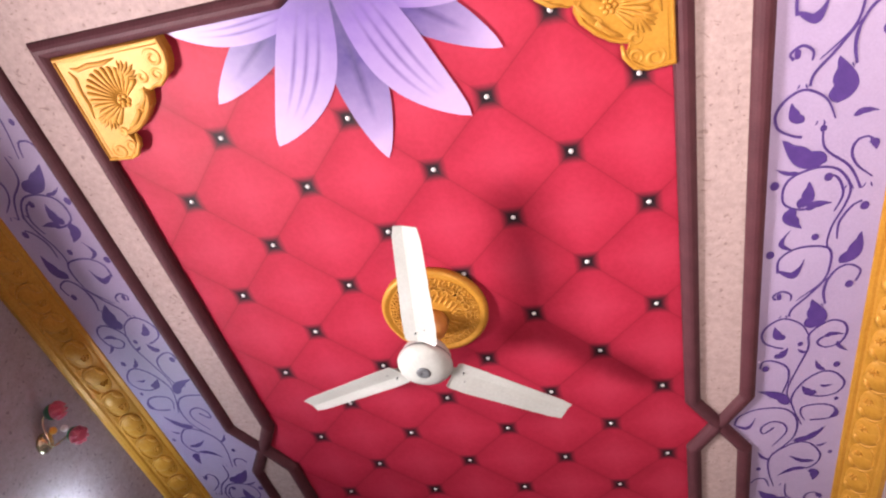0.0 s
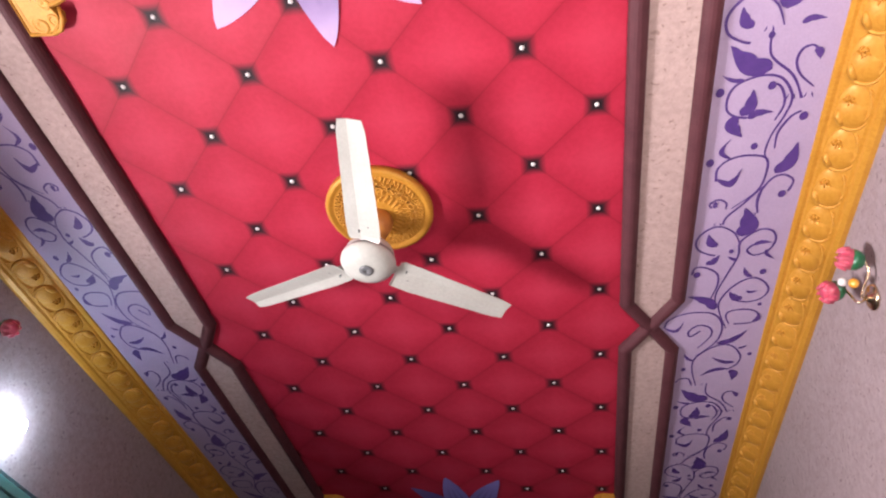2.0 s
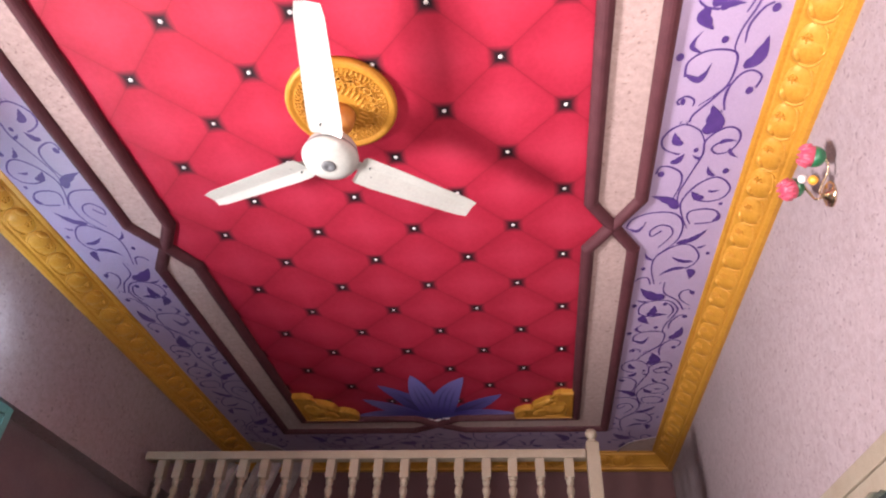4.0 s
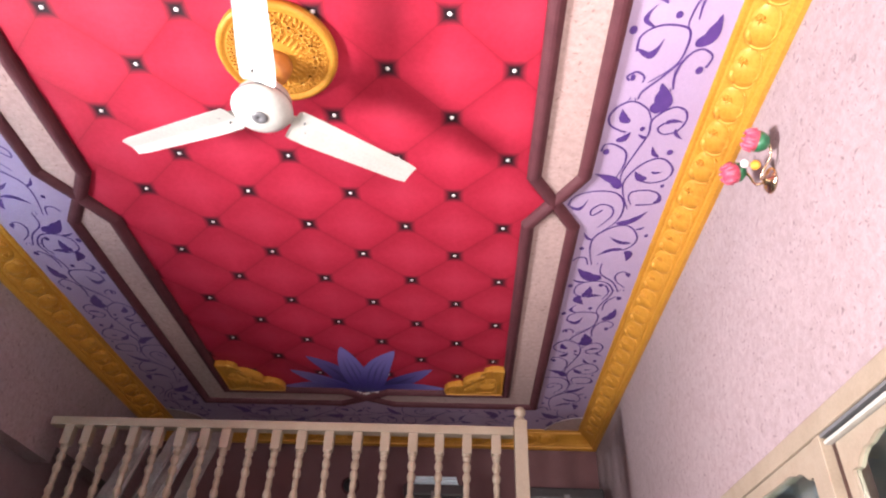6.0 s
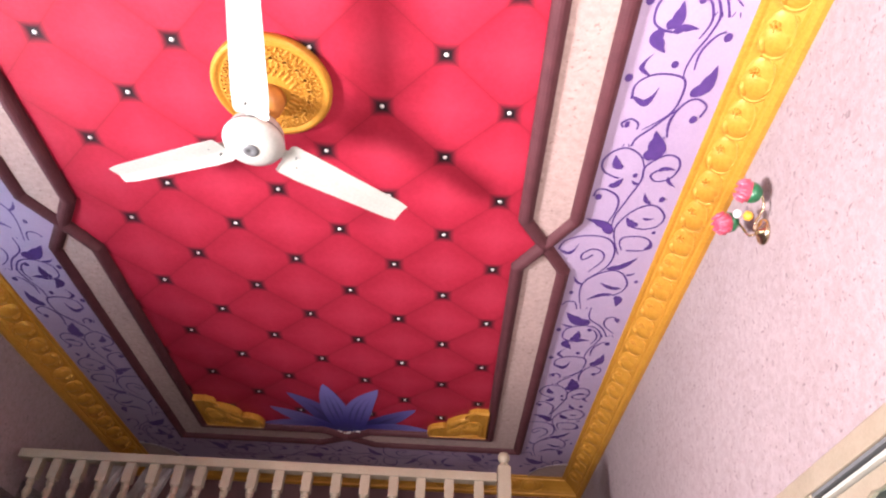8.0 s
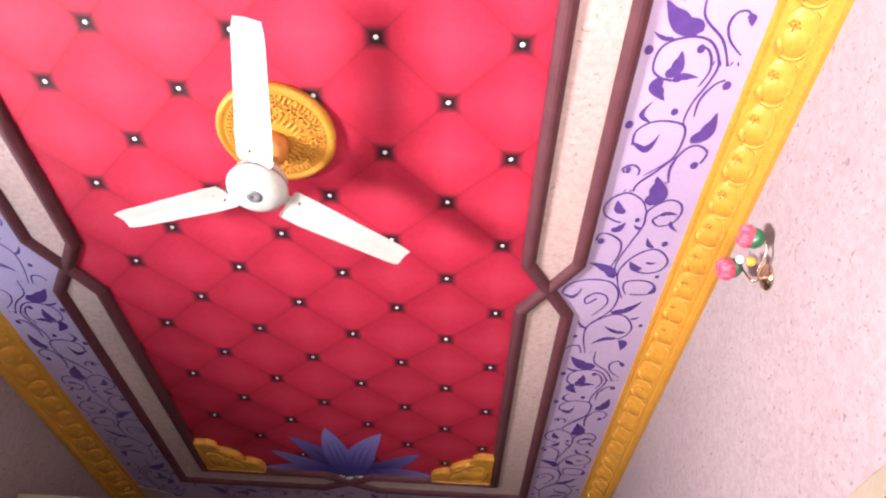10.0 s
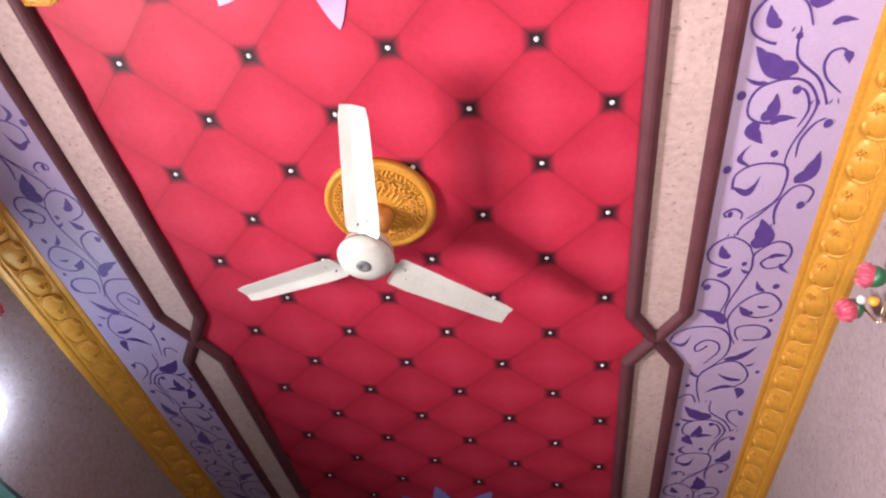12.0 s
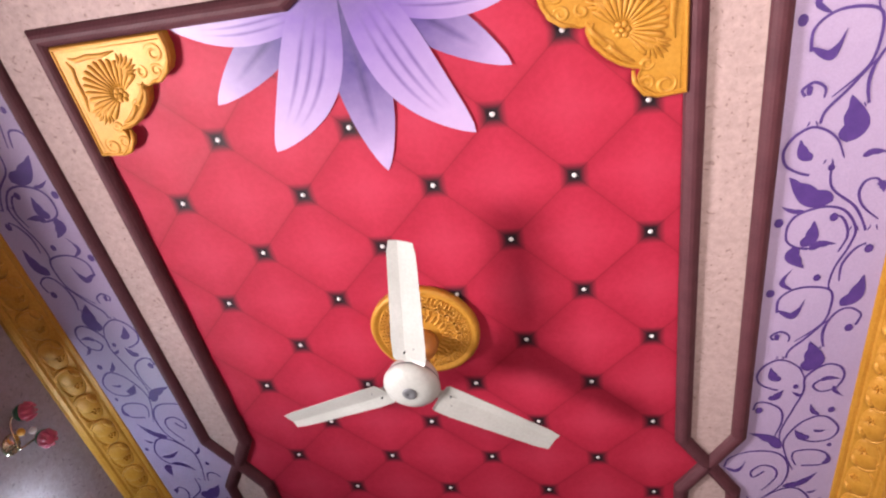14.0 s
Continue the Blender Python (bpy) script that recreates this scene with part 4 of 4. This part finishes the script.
def cup(name, m, first, second, parent):
    bm = bmesh.new()
    add_lathe(bm, [(0.008, 0.0), (0.022, 0.006), (0.034, 0.022), (0.037, 0.040)], 16, m)
    ob = part(name, bm, second, parent, "green lower half", True)
    bm = bmesh.new()
    prof = [(0.037, 0.040), (0.035, 0.058), (0.026, 0.074), (0.018, 0.080)]
    add_lathe(bm, prof, 16, m)
    for k in range(8):
        a = 2 * math.pi * k / 8
        add_tube(bm, [m @ Vector((0.034 * math.cos(a), 0.034 * math.sin(a), 0.05)), m @ Vector((0.030 * math.cos(a), 0.030 * math.sin(a), 0.072)), m @ Vector((0.024 * math.cos(a), 0.024 * math.sin(a), 0.088))], [0.010, 0.009, 0.002], 6)
    part("petals", bm, first, ob, "pink petal rim", True)


def wall_lamp(side, y):
    lamp = thing("wall_lamp", (side * WX, y, 3.01), "brass wall lamp with pink and green flower cups", "wall lamp", "wall lamps")
    s = -side
    part("back_plate", add_lathe(bmesh.new(), [(0.046, 0.0), (0.046, 0.006), (0.040, 0.012), (0.022, 0.014), (0.014, 0.024), (0.0, 0.026)], 28, Matrix.Rotation(radians(90 * s), 4, "Y")), BRASS, lamp, "", True)
    for dy, dz, reach, lean in ((-0.11, 0.080, 0.075, 72), (0.035, 0.065, 0.105, 105)):
        axis = Matrix.Rotation(radians(s * lean), 4, "Y")
        foot = Vector((s * reach, dy, dz)) - axis.to_3x3() @ Vector((0, 0, 0.045))
        pts = smooth_line([(s * 0.015, 0, 0), (s * 0.05, dy * 0.25, -0.012), (foot.x * 0.9, dy * 0.8, foot.z - 0.035), tuple(foot)])
        part("arm", add_tube(bmesh.new(), pts, 0.0045, 8), BRASS, lamp, "", True)
        cup("cup", Matrix.Translation(foot) @ axis, PETAL_PINK, PETAL_GREEN, lamp)
    bm = bmesh.new()
    bmesh.ops.create_uvsphere(bm, u_segments=14, v_segments=8, radius=0.017, matrix=Matrix.Translation((s * 0.07, -0.055, 0.02)))
    part("bead", bm, PETAL_AMBER, lamp, "amber glass bead", True)
    bm = bmesh.new()
    bmesh.ops.create_uvsphere(bm, u_segments=14, v_segments=8, radius=0.016, matrix=Matrix.Translation((s * 0.09, -0.03, 0.05)))
    part("bead", bm, PEARL, lamp, "white glass bead", True)


wall_lamp(1, 0.63)
wall_lamp(-1, 0.60)


# ---- lit bulb on the west wall ----
def bulb_lamp():
    lamp = thing("bulb_holder", (-WX, 0.97, 2.80), "white bulb holder with a glowing cool-white bulb on the wall", "wall lamp")
    m = Matrix.Rotation(radians(90), 4, "Y")
    part("base", add_lathe(bmesh.new(), [(0.036, 0.0), (0.036, 0.010), (0.024, 0.018), (0.017, 0.026), (0.0, 0.028)], 24, m), WHITE, lamp, "", True)
    mat, t, b = material("bulb_glow", 0.4)
    b.inputs["Base Color"].default_value = (0.9, 0.95, 1, 1)
    b.inputs["Emission Color"].default_value = (0.66, 0.85, 1, 1)
    b.inputs["Emission Strength"].default_value = 230
    part("bulb", add_lathe(bmesh.new(), [(0.014, 0.026), (0.020, 0.036), (0.033, 0.056), (0.038, 0.080), (0.031, 0.104), (0.015, 0.117), (0, 0.120)], 20, m), mat, lamp, "glowing bulb", True)


bulb_lamp()


# ---- teal cupboard under the ledge ----
def cupboard():
    top = thing("wall_cupboard", (-WX - 0.12, 0.90, 0.0), "teal painted cupboard with a glazed door against the wall", "cupboard")
    part("side_panel", box(0, 0.19, 0.46, 0.50, 0, 2.61, 0.004), TEAL, top)
    part("side_panel", box(0, 0.19, -0.50, -0.46, 0, 2.61, 0.004), TEAL, top)
    part("top_panel", box(0, 0.19, -0.46, 0.46, 2.57, 2.61, 0.004), TEAL, top)
    part("plinth", box(0, 0.19, -0.46, 0.46, 0, 0.1, 0.004), TEAL, top)
    part("back_panel", box(0.0, 0.012, -0.46, 0.46, 0.1, 2.57), GREY, top)
    door = part("door", add_box(add_box(add_box(add_box(bmesh.new(), 0.17, 0.188, 0.39, 0.455, 0.11, 2.56, 0.003), 0.17, 0.188, -0.455, -0.39, 0.11, 2.56, 0.003), 0.17, 0.188, -0.39, 0.39, 2.49, 2.56, 0.003), 0.17, 0.188, -0.39, 0.39, 0.11, 0.3, 0.003), TEAL, top)
    part("pane", box(0.177, 0.181, -0.39, 0.39, 0.3, 2.49), GLASS, door, "clear glass pane")


cupboard()


# ---- things stored on the loft ----
BLACK = painted("black_vinyl", (0.012, 0.012, 0.014), (0.022, 0.022, 0.026), 0.45, 12, 150, 0.2)
BLUE = painted("pale_blue_cloth", (0.36, 0.46, 0.52), (0.48, 0.58, 0.64), 0.85, 14, 160, 0.4)
GREY_SHEET = painted("grey_plastic_sheet", (0.30, 0.28, 0.29), (0.52, 0.50, 0.51), 0.22, 9, 60, 0.3)


def plastic_roll(x, y, lean, height, width, seed):
    """A long folded plastic sheet that leans, with sharp lengthwise creases."""
    rnd = random.Random(seed)
    folds = [rnd.uniform(-0.03, 0.03) for _ in range(15)]
    bm = bmesh.new()
    rows = []
    for k in range(15):
        t = k / 14
        row = []
        for q in range(15):
            c = q / 14 - 0.5
            w = width * (0.7 + 0.5 * (1 - t)) * (1 + 0.08 * math.sin(7 * t + seed))
            row.append((c * w + lean * t, folds[q] * (1 + 0.4 * math.sin(5 * t + q)) + 0.02 * (q % 2), t * height + 0.015 * rnd.uniform(-1, 1) * (k > 0)))
        rows.append(row)
    front = [[bm.verts.new(v) for v in row] for row in rows]
    back = [[bm.verts.new((a, b + 0.02, c)) for a, b, c in row] for row in rows]
    for k in range(14):
        for q in range(14):
            bm.faces.new((front[k][q], front[k][q + 1], front[k + 1][q + 1], front[k + 1][q]))
            bm.faces.new((back[k][q], back[k + 1][q], back[k + 1][q + 1], back[k][q + 1]))
        for q in (0, 14):
            bm.faces.new((front[k][q], front[k + 1][q], back[k + 1][q], back[k][q]))
    for q in range(14):
        for k in (0, 14):
            bm.faces.new((front[k][q], back[k][q], back[k][q + 1], front[k][q + 1]))
    ob = mesh_object("plastic_sheet", bm, GREY_SHEET)
    ob.location = (x, y, LOFT)
    tagged(ob, "crumpled grey-white plastic sheet leaning on the loft", "plastic sheet", "sheets stored on the loft")


for k, (x, y, lean, height) in enumerate(((-1.62, 3.0, 0.30, 1.02), (-1.50, 3.14, 0.34, 1.10), (-1.40, 3.05, 0.36, 1.06), (-1.28, 3.2, 0.34, 1.14))):
    plastic_roll(x, y, lean, height, 0.13, k + 3)


def trunk(x, y, w, d, h, label):
    top = thing("storage_trunk", (x, y, LOFT), label, "trunk", "trunks on the loft")
    part("body", box(-w / 2, w / 2, -d / 2, d / 2, 0, h - 0.08, 0.012), BLACK, top)
    part("lid", box(-w / 2 - 0.006, w / 2 + 0.006, -d / 2 - 0.006, d / 2 + 0.006, h - 0.08, h, 0.014), BLACK, top)
    part("latch", box(-0.02, 0.02, -d / 2 - 0.012, -d / 2 - 0.006, h - 0.11, h - 0.05, 0.002), GREY, top)


trunk(0.50, 3.85, 0.42, 0.4, 0.93, "black trunk standing on the loft floor")
trunk(1.42, 3.85, 0.5, 0.4, 0.93, "black trunk standing beside the wall on the loft")
bm = bmesh.new()
for k in range(3):
    add_box(bm, -0.16 + 0.006 * k, 0.16 - 0.008 * k, -0.12, 0.12, 0.022 * k, 0.022 * k + 0.021, 0.009)
cloth = tagged(mesh_object("folded_cloth", bm, BLUE), "pale blue folded cloth lying on the black trunk", "cloth")
cloth.location = (0.51, 3.8, LOFT + 0.93)
hook = thing("wall_ornament", (-0.17, WF, 2.97), "dark brown round wooden ornament on the wall", "wall ornament")
part("boss", add_lathe(bmesh.new(), [(0.055, 0.0), (0.055, 0.02), (0.04, 0.035), (0.02, 0.05), (0, 0.055)], 20, Matrix.Rotation(radians(90), 4, "X")), BLACK, hook, "", True)
part("rose", add_lathe(bmesh.new(), [(0.07, 0.0), (0.07, 0.008), (0.056, 0.012)], 20, Matrix.Rotation(radians(90), 4, "X")), DARK, hook, "", True)
